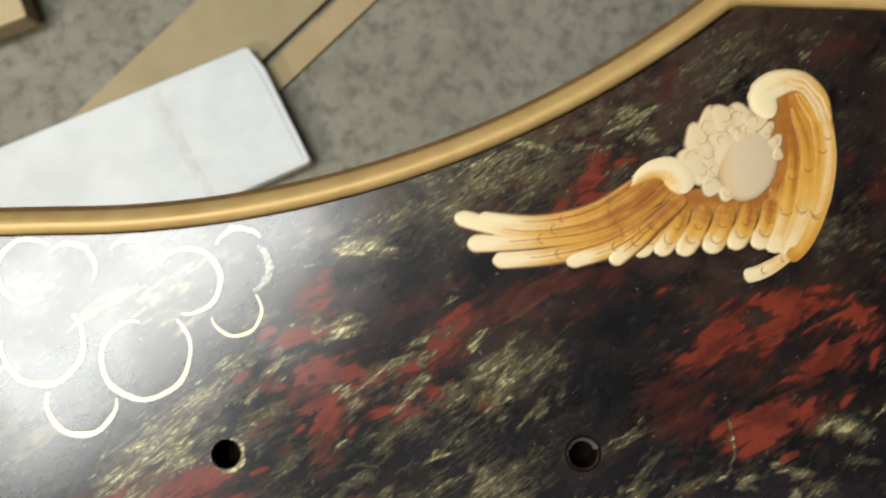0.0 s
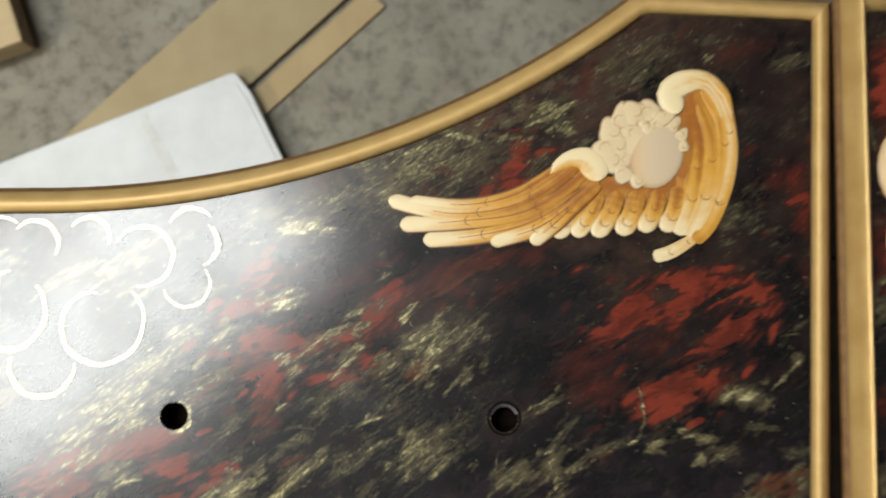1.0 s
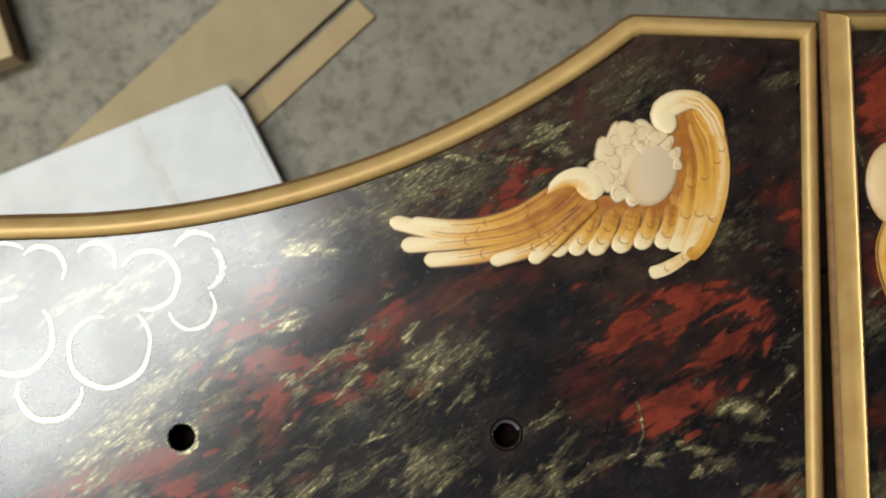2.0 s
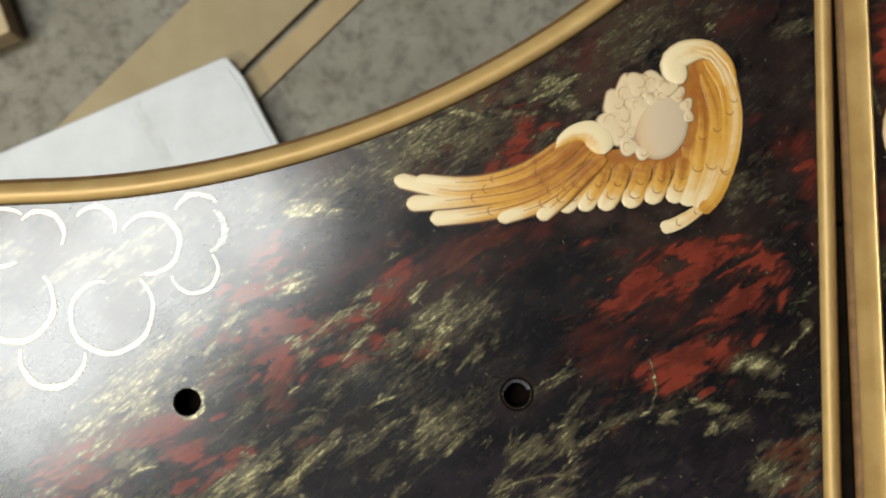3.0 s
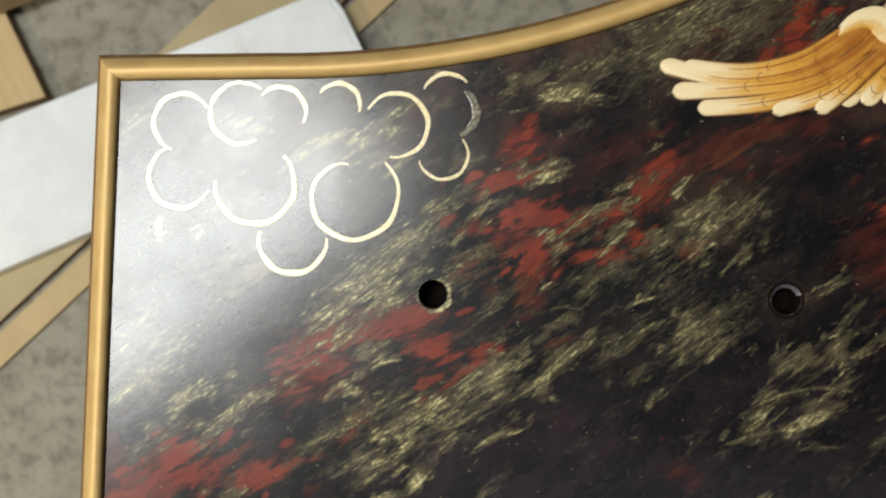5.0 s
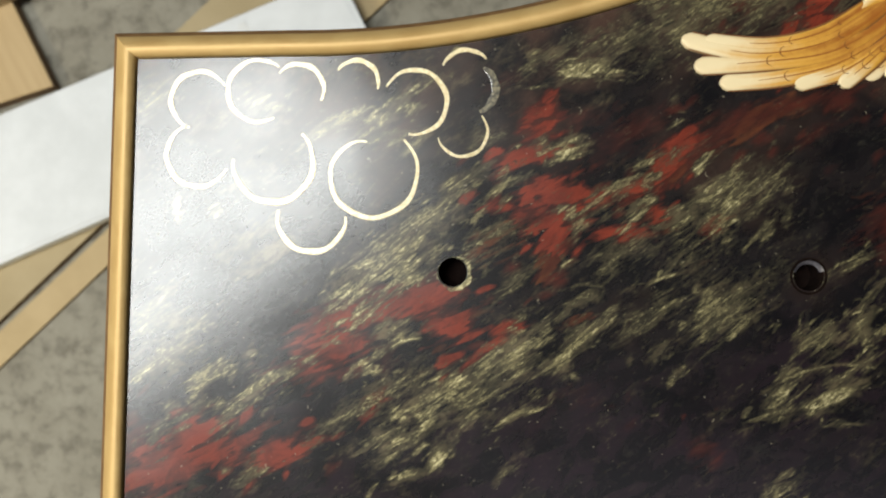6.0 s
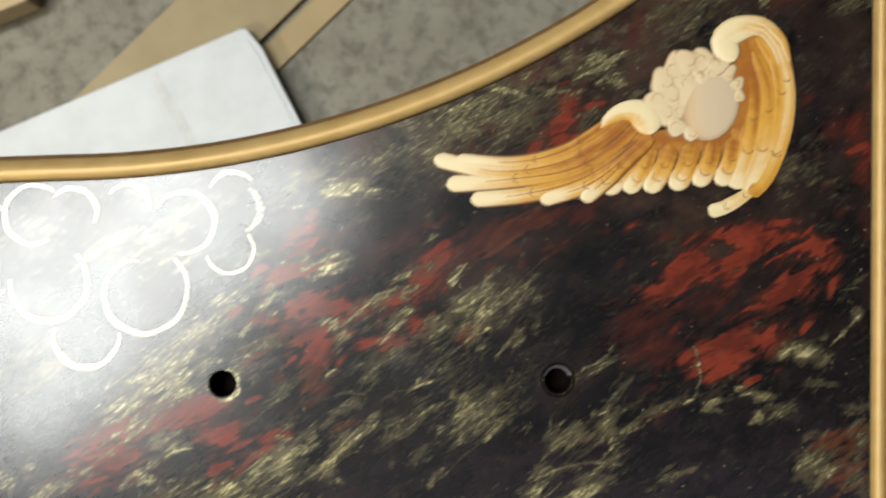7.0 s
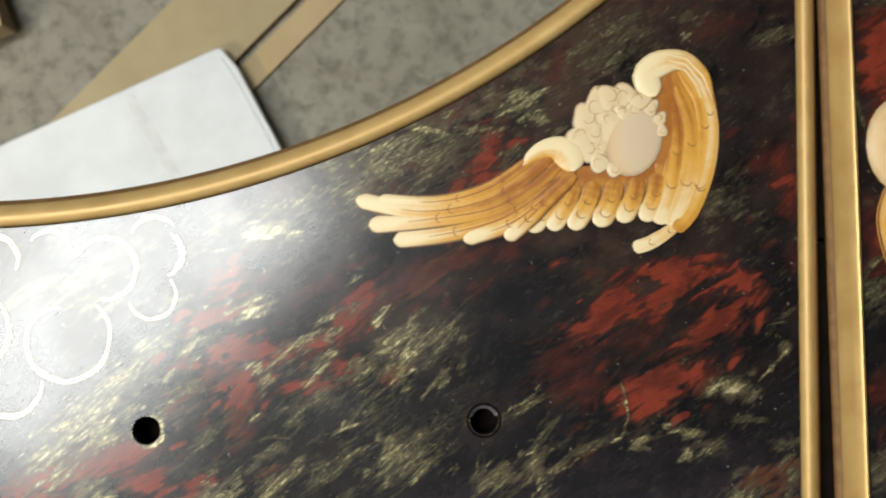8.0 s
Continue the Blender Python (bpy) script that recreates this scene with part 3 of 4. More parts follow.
# brush dabs: place, half length, half width, turn, strength
RED_DABS_A = [
    (-0.164, -0.083, 0.0085, 0.0108, 21, 0.55), (-0.153, -0.104, 0.0177, 0.0117, 16, 0.8), (-0.132, -0.091, 0.0326, 0.0114, 18, 0.85),
    (-0.091, -0.096, 0.0126, 0.0063, 18, 0.8), (-0.075, -0.092, 0.0144, 0.0028, 34, 0.8), (-0.061, -0.043, 0.0193, 0.0098, 21, 0.76),
    (-0.053, -0.026, 0.0443, 0.0085, 25, 0.8), (-0.039, -0.066, 0.0073, 0.0022, 16, 0.8), (-0.035, -0.047, 0.0092, 0.0086, 41, 0.4),
    (-0.011, -0.014, 0.0162, 0.0063, 22, 0.82), (0, -0.027, 0.0124, 0.0073, 14, 1), (0.016, -0.041, 0.0158, 0.0022, 35, 0.9),
    (0.025, 0.033, 0.011, 0.004, 0, 0.75), (0.026, 0.096, 0.0173, 0.0082, 10, 0.3),
]
RED_DABS_B = [
    (0.027, 0.058, 0.0082, 0.003, 14, 0.6), (0.03, -0.028, 0.0081, 0.0032, 30, 0.85), (0.036, 0.058, 0.0133, 0.0051, 13, 0.85),
    (0.041, 0.041, 0.008, 0.004, 0, 0.8), (0.043, 0.072, 0.0104, 0.0063, 17, 0.85), (0.044, 0.081, 0.011, 0.005, 0, 0.75),
    (0.049, 0.005, 0.0094, 0.0045, 58, 0.5), (0.051, -0.004, 0.0076, 0.0032, 23, 0.65), (0.051, 0.028, 0.0143, 0.0061, 12, 0.9),
    (0.053, 0.017, 0.0095, 0.0076, 72, 0.95), (0.053, 0.041, 0.015, 0.008, -4, 0.95), (0.062, -0.065, 0.0196, 0.0073, 15, 0.2),
    (0.067, 0.038, 0.01, 0.004, 0, 0.85), (0.067, 0.079, 0.018, 0.0054, 19, 0.34),
]
RED_DABS_C = [
    (0.078, 0.021, 0.0122, 0.0032, 9, 0.85), (0.078, 0.04, 0.0081, 0.0051, 7, 0.75), (0.088, 0.07, 0.03, 0.0103, 30, 0.36),
    (0.094, 0.043, 0.0098, 0.0045, 24, 0.85), (0.104, 0.031, 0.0082, 0.0063, -14, 0.85), (0.109, 0.055, 0.0085, 0.0078, 45, 0.95),
    (0.114, 0, 0.0089, 0.0036, 27, 0.1), (0.118, 0.065, 0.0144, 0.0058, 34, 0.82), (0.127, -0.089, 0.0085, 0.0063, 21, 0.45),
    (0.128, 0.068, 0.0381, 0.0072, 30, 0.62), (0.132, 0.026, 0.0067, 0.0022, 27, 0.75), (0.138, 0.124, 0.009, 0.004, 0, 0.5),
    (0.144, 0.137, 0.012, 0.0051, 0, 0.6), (0.159, 0.083, 0.0126, 0.0041, 18, 0.5),
]
RED_DABS_D = [
    (0.162, 0.083, 0.0242, 0.0054, 24, 0.5), (0.168, 0.164, 0.0085, 0.0054, 21, 0.62), (0.178, 0.088, 0.0202, 0.0054, 20, 0.5),
    (0.179, 0.128, 0.0139, 0.0051, 21, 0.8), (0.185, 0.073, 0.0184, 0.0045, 29, 0.36), (0.186, 0.139, 0.0113, 0.0064, 45, 0.85),
    (0.188, 0.151, 0.0063, 0.0067, 18, 0.85), (0.192, 0.185, 0.0134, 0.0045, 27, 0.4), (0.194, 0.089, 0.0092, 0.005, 13, 0.5),
    (0.197, 0.091, 0.0095, 0.0032, 18, 0.5), (0.223, 0.028, 0.0202, 0.0126, 20, 0.58), (0.226, 0.19, 0.0166, 0.0078, 57, 0.4),
    (0.232, 0.016, 0.0168, 0.0073, 17, 0.58), (0.242, 0.04, 0.013, 0.0063, 23, 0.58),
]
RED_DABS_E = [
    (0.249, 0.053, 0.0228, 0.0054, 23, 0.8), (0.255, 0.064, 0.0242, 0.0072, 38, 0.85), (0.264, 0.01, 0.0149, 0.0073, 20, 0.95),
    (0.266, 0.002, 0.0108, 0.0041, 22, 0.9), (0.266, 0.052, 0.0193, 0.0054, 21, 0.7), (0.271, 0.04, 0.0206, 0.0045, 23, 0.4),
    (0.278, 0.052, 0.0372, 0.0197, 24, 0.42), (0.279, 0.019, 0.0212, 0.0063, 19, 0.95), (0.283, 0.066, 0.0117, 0.0058, 31, 1),
    (0.285, 0.075, 0.018, 0.005, 0, 1), (0.286, 0.034, 0.0108, 0.0032, 22, 1), (0.293, 0.019, 0.0071, 0.0102, 82, 0.8),
    (0.302, 0.044, 0.0166, 0.0054, 25, 1), (0.304, 0.066, 0.0158, 0.0028, 35, 0.85),
]
RED_DABS_F = [
    (0.307, 0.055, 0.0166, 0.0036, 33, 0.85), (0.307, 0.209, 0.0103, 0.0036, 29, 0.4), (0.311, 0.049, 0.0063, 0.0085, 72, 0.95),
    (0.313, 0.072, 0.0171, 0.0051, -7, 0.95), (0.313, 0.207, 0.0212, 0.0063, 19, 0.42), (0.322, 0.064, 0.0072, 0.0089, 56, 0.95),
    (0.332, 0.133, 0.0136, 0.0063, 17, 0.55), (0.345, 0.136, 0.0139, 0.0078, 60, 0.72), (0.349, 0.079, 0.013, 0.005, 90, 0.45),
    (0.349, 0.111, 0.013, 0.005, 90, 0.6),
]
BARE_DABS_A = [
    (0.032, 0.043, 0.0089, 0.0014, 27, 0.7), (0.061, 0.053, 0.0092, 0.003, 13, 0.8), (0.067, 0.029, 0.0104, 0.002, 17, 0.6),
    (0.252, 0.045, 0.0201, 0.0014, 27, 0.7), (0.268, 0.068, 0.008, 0.005, 0, 0.97), (0.277, 0.03, 0.0188, 0.0022, 25, 0.8),
    (0.284, 0.044, 0.017, 0.0022, 28, 0.8), (0.29, 0.053, 0.0186, 0.005, 36, 0.92), (0.295, 0.064, 0.0208, 0.0022, 35, 0.92),
    (0.304, 0.071, 0.0103, 0.0014, 29, 0.75), (0.313, 0.059, 0.0103, 0.0022, 29, 0.85), (0.317, 0.048, 0.0081, 0.0014, 30, 0.6),
]
GLAZE_A = [
    (-0.049, -0.054, 0.0144, 0.005, 34, 0.5), (-0.003, -0.004, 0.0121, 0.0045, 24, 0.6), (0.02, 0.016, 0.0179, 0.0063, 27, 0.7),
    (0.026, 0.005, 0.0175, 0.0032, 24, 0.5), (0.049, 0.005, 0.0094, 0.0058, 58, 0.8), (0.065, -0.023, 0.0114, 0.0032, 15, 0.6),
    (0.097, 0.046, 0.015, 0.0036, 37, 0.8), (0.109, 0.055, 0.0092, 0.0085, 41, 1), (0.135, 0.131, 0.019, 0.0095, 18, 0.55),
]
GLAZE_B = [
    (0.147, 0.076, 0.0206, 0.0058, 29, 0.7), (0.168, 0.086, 0.0152, 0.0054, 23, 0.6), (0.174, 0.162, 0.0161, 0.0081, 30, 0.5),
    (0.177, 0.073, 0.0143, 0.0045, 25, 0.5), (0.211, 0.041, 0.0188, 0.0121, 25, 0.4), (0.217, 0.005, 0.0175, 0.0125, 31, 0.35),
    (0.231, -0.021, 0.0184, 0.0045, 29, 0.5), (0.237, -0.02, 0.0206, 0.0076, 29, 0.55), (0.33, -0.045, 0.0192, 0.0153, 28, 0.62),
]
# dabs at (0.047, 0.113), (0.072, 0.116), (0.091, 0.12) also paint in highlight glow
BRONZE_DABS_A = [
    (-0.16, -0.056, 0.01, 0.0028, 37, 0.8), (-0.157, 0.087, 0.0117, 0.0058, 31, 0.62), (-0.155, -0.049, 0.0184, 0.0081, 29, 0.66),
    (-0.152, -0.025, 0.017, 0.01, 28, 0.62), (-0.143, 0.03, 0.007, 0.002, 90, 1.2), (-0.137, -0.075, 0.0184, 0.0067, 29, 0.62),
    (-0.135, -0.034, 0.0148, 0.0058, 28, 0.66), (-0.122, -0.053, 0.0153, 0.0045, 32, 0.8), (-0.122, 0.027, 0.0042, 0.0022, 45, 0.8),
    (-0.103, -0.064, 0.0172, 0.0042, 36, 0.8), (-0.103, 0.085, 0.005, 0.0045, 37, 0.66), (-0.101, -0.103, 0.0081, 0.0036, 30, 0.8),
    (-0.092, 0.083, 0.007, 0.002, 0, 0.72), (-0.09, -0.054, 0.0117, 0.0032, 20, 0.85), (-0.073, -0.047, 0.0041, 0.002, 14, 0.9),
]
BRONZE_DABS_B = [
    (-0.066, 0.073, 0.013, 0.0022, 32, 0.8), (-0.063, -0.081, 0.0164, 0.0028, 38, 0.6), (-0.061, -0.038, 0.0061, 0.0014, 9, 0.9),
    (-0.054, 0.078, 0.0126, 0.0041, 18, 0.8), (-0.049, -0.072, 0.015, 0.0036, 37, 0.75), (-0.048, 0.104, 0.0081, 0.0064, 30, 0.5),
    (-0.043, 0.054, 0.0125, 0.0022, 29, 0.55), (-0.042, -0.05, 0.004, 0.003, 0, 0.95), (-0.039, 0.075, 0.015, 0.0036, 37, 0.8),
    (-0.037, -0.065, 0.0108, 0.0071, 34, 0.65), (-0.037, 0.001, 0.0306, 0.0114, 38, 0.85), (-0.033, 0.069, 0.0092, 0.0022, 13, 0.7),
    (-0.032, -0.011, 0.0178, 0.0042, 38, 0.9), (-0.031, -0.031, 0.01, 0.0058, 37, 0.9), (-0.028, 0.087, 0.0156, 0.0036, 40, 0.9),
]
BRONZE_DABS_C = [
    (-0.027, -0.087, 0.0076, 0.0036, 23, 1.15), (-0.026, -0.037, 0.0076, 0.001, 23, 1.15), (-0.024, -0.106, 0.0098, 0.0022, 24, 1),
    (-0.024, -0.076, 0.0032, 0.0022, 18, 1.1), (-0.019, 0.025, 0.0186, 0.0064, 36, 0.85), (-0.017, -0.054, 0.015, 0.0064, 37, 0.62),
    (-0.007, -0.096, 0.0067, 0.0045, 63, 1.1), (-0.003, 0.024, 0.0153, 0.0045, 32, 0.6), (-0.002, -0.063, 0.0377, 0.0078, 32, 1),
    (-0.001, 0.067, 0.0139, 0.0085, 21, 0.5), (0.003, 0.04, 0.0172, 0.0022, 36, 0.7), (0.011, 0.051, 0.0161, 0.0032, 30, 0.6),
    (0.012, -0.065, 0.0178, 0.0064, 38, 0.75), (0.012, 0.005, 0.0153, 0.0042, 32, 0.62), (0.016, 0.069, 0.0092, 0.0051, 13, 0.62),
]
BRONZE_DABS_D = [
    (0.021, -0.074, 0.0117, 0.0045, 31, 0.55), (0.021, 0.019, 0.0175, 0.0036, 24, 0.7), (0.026, 0.044, 0.0122, 0.0022, 35, 0.9),
    (0.027, -0.044, 0.0213, 0.0071, 41, 0.9), (0.028, -0.102, 0.0114, 0.0022, 52, 0.6), (0.033, -0.073, 0.0089, 0.0014, 27, 0.9),
    (0.034, -0.002, 0.0153, 0.0036, 32, 0.6), (0.038, -0.019, 0.0121, 0.0022, 24, 0.5), (0.041, 0.106, 0.0081, 0.0032, 7, 0.5),
    (0.047, 0.113, 0.0161, 0.005, 30, 0.62), (0.048, 0.063, 0.006, 0.002, 0, 0.9), (0.056, 0.065, 0.0082, 0.0041, 14, 1),
    (0.057, 0.005, 0.0036, 0.0028, 34, 0.95), (0.059, 0.06, 0.0082, 0.002, 14, 1), (0.06, 0.029, 0.005, 0.0045, 37, 1),
]
BRONZE_DABS_E = [
    (0.061, 0.104, 0.0191, 0.004, 6, 1), (0.062, -0.053, 0.003, 0.002, 0, 1.2), (0.062, -0.021, 0.0143, 0.0022, 12, 0.5),
    (0.064, -0.037, 0.0177, 0.0042, 43, 1), (0.065, -0.007, 0.0091, 0.001, 6, 0.65), (0.066, -0.013, 0.003, 0.001, 0, 1),
    (0.072, 0.116, 0.0197, 0.0081, 30, 0.62), (0.073, 0.009, 0.012, 0.0028, 42, 0.5), (0.073, 0.034, 0.018, 0.005, 34, 0.66),
    (0.075, 0.107, 0.0085, 0.0022, 21, 0.8), (0.079, -0.004, 0.0125, 0.0036, 61, 0.5), (0.082, -0.082, 0.0045, 0.0022, 63, 0.55),
    (0.084, 0.045, 0.0121, 0.0022, 24, 0.9), (0.09, 0.025, 0.0099, 0.0014, 45, 1), (0.091, 0.015, 0.0186, 0.0072, 36, 0.62),
]
BRONZE_DABS_F = [
    (0.091, 0.12, 0.0125, 0.0081, 29, 0.66), (0.094, 0.034, 0.0072, 0.0028, 34, 1), (0.096, -0.022, 0.0175, 0.0058, 31, 0.62),
    (0.1, 0.106, 0.0121, 0.0045, 24, 0.55), (0.103, -0.042, 0.0076, 0.0032, 67, 0.6), (0.103, 0.059, 0.0076, 0.0022, 23, 0.6),
    (0.103, 0.119, 0.0128, 0.0064, -51, 0.6), (0.106, -0.003, 0.0085, 0.0014, 21, 1.1), (0.106, 0.13, 0.0136, 0.0042, -54, 0.85),
    (0.111, -0.055, 0.0032, 0.0014, 72, 0.85), (0.113, 0.128, 0.0078, 0.0078, 40, 0.7), (0.114, 0.005, 0.0184, 0.0036, 29, 0.52),
    (0.114, 0.028, 0.0081, 0.0041, 30, 0.9), (0.115, -0.005, 0.0239, 0.0086, 33, 0.54), (0.115, 0.062, 0.0125, 0.0045, 29, 0.5),
]
BRONZE_DABS_G = [
    (0.116, 0.082, 0.003, 0.001, 0, 0.9), (0.123, 0.132, 0.0103, 0.0058, 61, 0.82), (0.126, 0.138, 0.0171, 0.013, 21, 0.85),
    (0.128, 0.037, 0.0073, 0.0022, 16, 1.05), (0.129, 0.042, 0.0136, 0.0036, 36, 1.05), (0.129, 0.144, 0.0114, 0.0051, 15, 0.8),
    (0.13, -0.01, 0.0054, 0.0036, 68, 0.9), (0.134, 0.032, 0.0242, 0.0085, 38, 0.75), (0.135, -0.019, 0.0153, 0.0081, 32, 0.8),
    (0.136, -0.026, 0.0094, 0.0022, 32, 1.15), (0.138, 0.026, 0.0076, 0.0022, 23, 1), (0.139, -0.018, 0.0206, 0.0064, 39, 0.6),
    (0.142, 0.036, 0.0041, 0.0022, 14, 1), (0.142, 0.046, 0.0067, 0.0058, 63, 0.75), (0.142, 0.147, 0.0165, 0.0073, 14, 0.75),
]
BRONZE_DABS_H = [
    (0.147, -0.024, 0.012, 0.0028, 42, 0.85), (0.152, 0.157, 0.0132, 0.002, -9, 1), (0.153, 0.043, 0.0184, 0.0078, 41, 0.8),
    (0.157, 0.023, 0.0135, 0.001, 42, 0.9), (0.158, -0.004, 0.0128, 0.0036, 39, 0.5), (0.158, 0.129, 0.0124, 0.0054, 14, 0.6),
    (0.161, -0.071, 0.0126, 0.0022, 18, 0.85), (0.162, 0.142, 0.0168, 0.0085, 17, 0.75), (0.164, 0.149, 0.0199, 0.0073, 18, 0.6),
    (0.167, -0.108, 0.0095, 0.0041, 18, 0.75), (0.168, -0.058, 0.0135, 0.0036, 42, 0.9), (0.169, 0.013, 0.0139, 0.0058, 30, 0.5),
    (0.174, 0.169, 0.0089, 0.0036, 27, 0.5), (0.177, -0.032, 0.004, 0.002, 90, 0.9), (0.18, 0.155, 0.0132, 0.002, 9, 0.9),
]
BRONZE_DABS_I = [
    (0.182, -0.067, 0.0042, 0.0028, 45, 1.25), (0.182, -0.048, 0.0187, 0.001, 16, 0.9), (0.186, -0.032, 0.012, 0.0057, 42, 0.8),
    (0.193, -0.061, 0.017, 0.0045, 28, 1.15), (0.198, -0.075, 0.015, 0.001, 4, 0.7), (0.199, 0.142, 0.0099, 0.0042, 45, 0.6),
    (0.202, -0.048, 0.0142, 0.0014, 39, 0.85), (0.204, -0.019, 0.0032, 0.001, 18, 1.2), (0.204, 0.006, 0.0117, 0.0014, 31, 0.8),
    (0.205, 0.171, 0.0139, 0.0063, 21, 0.95), (0.206, -0.028, 0.0041, 0.0032, 14, 1.1), (0.206, -0.024, 0.0078, 0.0028, 40, 0.95),
    (0.209, -0.011, 0.0135, 0.0014, 48, 0.85), (0.21, -0.012, 0.0078, 0.0014, 50, 0.65), (0.212, 0.161, 0.01, 0.004, 6, 0.9),
]
BRONZE_DABS_J = [
    (0.23, -0.07, 0.0081, 0.0022, 30, 0.7), (0.231, -0.019, 0.0192, 0.0022, 28, 0.7), (0.239, -0.053, 0.0098, 0.002, 24, 0.7),
    (0.239, 0.198, 0.0103, 0.0045, 29, 0.6), (0.251, 0.194, 0.0104, 0.0073, 17, 0.62), (0.262, -0.071, 0.0045, 0.0022, -27, 0.9),
    (0.262, 0.206, 0.0125, 0.0117, 29, 0.6), (0.263, 0.09, 0.0072, 0.0028, 56, 0.5), (0.264, -0.018, 0.003, 0.001, 0, 0.9),
    (0.277, -0.006, 0.003, 0.001, 0, 1.1), (0.281, -0.005, 0.0104, 0.0061, 17, 0.55), (0.285, -0.009, 0.005, 0.001, 0, 0.95),
    (0.288, -0.022, 0.003, 0.002, 90, 1), (0.298, 0.212, 0.0061, 0.003, 9, 0.7), (0.3, -0.018, 0.0067, 0.0028, 27, 0.7),
]
BRONZE_DABS_K = [
    (0.303, 0.011, 0.0041, 0.0022, 14, 1.1), (0.309, 0.111, 0.0112, 0.0076, 27, 0.6), (0.31, 0.013, 0.012, 0.005, 5, 1.2),
    (0.318, -0.047, 0.0103, 0.0067, 61, 0.9), (0.322, -0.005, 0.009, 0.002, 0, 0.6), (0.323, 0.121, 0.0089, 0.0058, 27, 0.5),
    (0.323, 0.163, 0.0168, 0.0085, 17, 0.42), (0.328, 0.104, 0.0089, 0.0054, 27, 0.5), (0.336, 0.046, 0.0061, 0.001, 9, 0.7),
    (0.337, -0.054, 0.0071, 0.0073, 82, 0.8), (0.342, 0.034, 0.0036, 0.0028, 56, 1.1), (0.342, 0.073, 0.0058, 0.0036, 59, 0.5),
    (0.342, 0.202, 0.0095, 0.0032, 18, 0.6), (0.343, -0.036, 0.0076, 0.0032, 67, 0.8), (0.344, -0.018, 0.003, 0.01, 90, 0.7),
]
DEEP_BLACK = [(0.195, 0.066, 0.040, 0.022, 20, 0.9), (0.180, 0.020, 0.030, 0.022, 30, 0.8), (0.335, 0.055, 0.012, 0.024, 0, 0.8), (0.325, 0.130, 0.016, 0.050, 0, 0.6)]
# areas where the violet reflection is painted into the ground
VIOLET_SHEEN = [(0.190, -0.045, 0.075, 0.034, 15, 0.62), (0.080, -0.085, 0.060, 0.030, 10, 0.6), (0.280, -0.045, 0.060, 0.030, 20, 0.55)]
TRAILS = [[(0.1885, 0.000), (0.198, 0.0065), (0.207, 0.0105)], [(0.2545, 0.0165), (0.257, -0.001), (0.2525, -0.0125), (0.234, -0.0195), (0.210, -0.036), (0.200, -0.046)],
          [(0.328, 0.016), (0.336, 0.024), (0.344, 0.032)]]
SHARE = [1.0] * (ARC_END + 2) + [0.89, 1.0]
painted_board(LEFT_OUT, [(0.0, -0.001), (0.180, -0.001)], RED_DABS_A + RED_DABS_B + RED_DABS_C + RED_DABS_D + RED_DABS_E + RED_DABS_F, BRONZE_DABS_A + BRONZE_DABS_B + BRONZE_DABS_C + BRONZE_DABS_D + BRONZE_DABS_E + BRONZE_DABS_F + BRONZE_DABS_G + BRONZE_DABS_H + BRONZE_DABS_I + BRONZE_DABS_J + BRONZE_DABS_K, 5, panel, share=SHARE,
              trails=TRAILS, bare=BARE_DABS_A, glaze=GLAZE_A + GLAZE_B, violet_sheen=VIOLET_SHEEN, deep_black=DEEP_BLACK)
n_out = len(LEFT_OUT)
for a, b in ((0, 1), (1, ARC_END), (ARC_END, ARC_END + 2), (ARC_END + 2, ARC_END + 3), (n_out - 1, n_out)):
    moulding(LEFT_OUT, a, b, panel, SHARE)
    # outer flank in the shaded tone of the gold
    moulding(LEFT_OUT, a, b, panel, SHARE, "moulding_side", SIDE, GOLD_SHADE)
    moulding(LEFT_OUT, a, b, panel, None, "board_edge", CORE, EDGE)

ARCS = [
    (-0.1315, 0.0860, 0.0150, 30, 250, 0.0030, 0.0), (-0.1320, 0.0578, 0.0163, 112, 335, 0.0030, 0.0), (-0.1010, 0.0912, 0.0160, 50, 300, 0.0029, 0.0),
    (-0.0805, 0.0920, 0.0132, 140, -25, 0.0030, 0.0), (-0.0505, 0.0960, 0.0113, 148, -18, 0.0028, 0.0), (-0.0205, 0.0860, 0.0166, 152, -100, 0.0028, 0.0),
    (-0.0930, 0.0545, 0.0207, 176, 405, 0.0036, 0.0), (-0.0425, 0.0498, 0.0240, 98, 405, 0.0030, 0.34), (-0.0728, 0.0262, 0.0176, 168, 362, 0.0034, 0.0),
    (0.0060, 0.1000, 0.0130, 158, 40, 0.0026, 0.0), (0.0042, 0.0710, 0.0128, 40, -165, 0.0020, 0.0),
]
for cx, cy, r, a0, a1, w, sq in ARCS:
    painted_arc(cx, cy, r, a0, a1, 0.95 * w, panel, sq)
painted_arc(0.0085, 0.0930, 0.0125, 60, -70, 0.0042, panel, mat=FAINT)


# ---- winged relief ----
def curve(points, n):
    """A smooth curve through plan points."""
    p = [Vector(points[0]) * 2 - Vector(points[1]), *map(Vector, points), Vector(points[-1]) * 2 - Vector(points[-2])]
    out = []
    segs = len(points) - 1
    for k in range(n + 1):
        f = min(k / n * segs, segs - 1e-6)
        i, t = int(f), f - int(f)
        a, b, c, d = p[i:i + 4]
        out.append(0.5 * (2 * b + (c - a) * t + (2 * a - 5 * b + 4 * c - d) * t * t + (3 * b - a - 3 * c + d) * t ** 3))
    return out


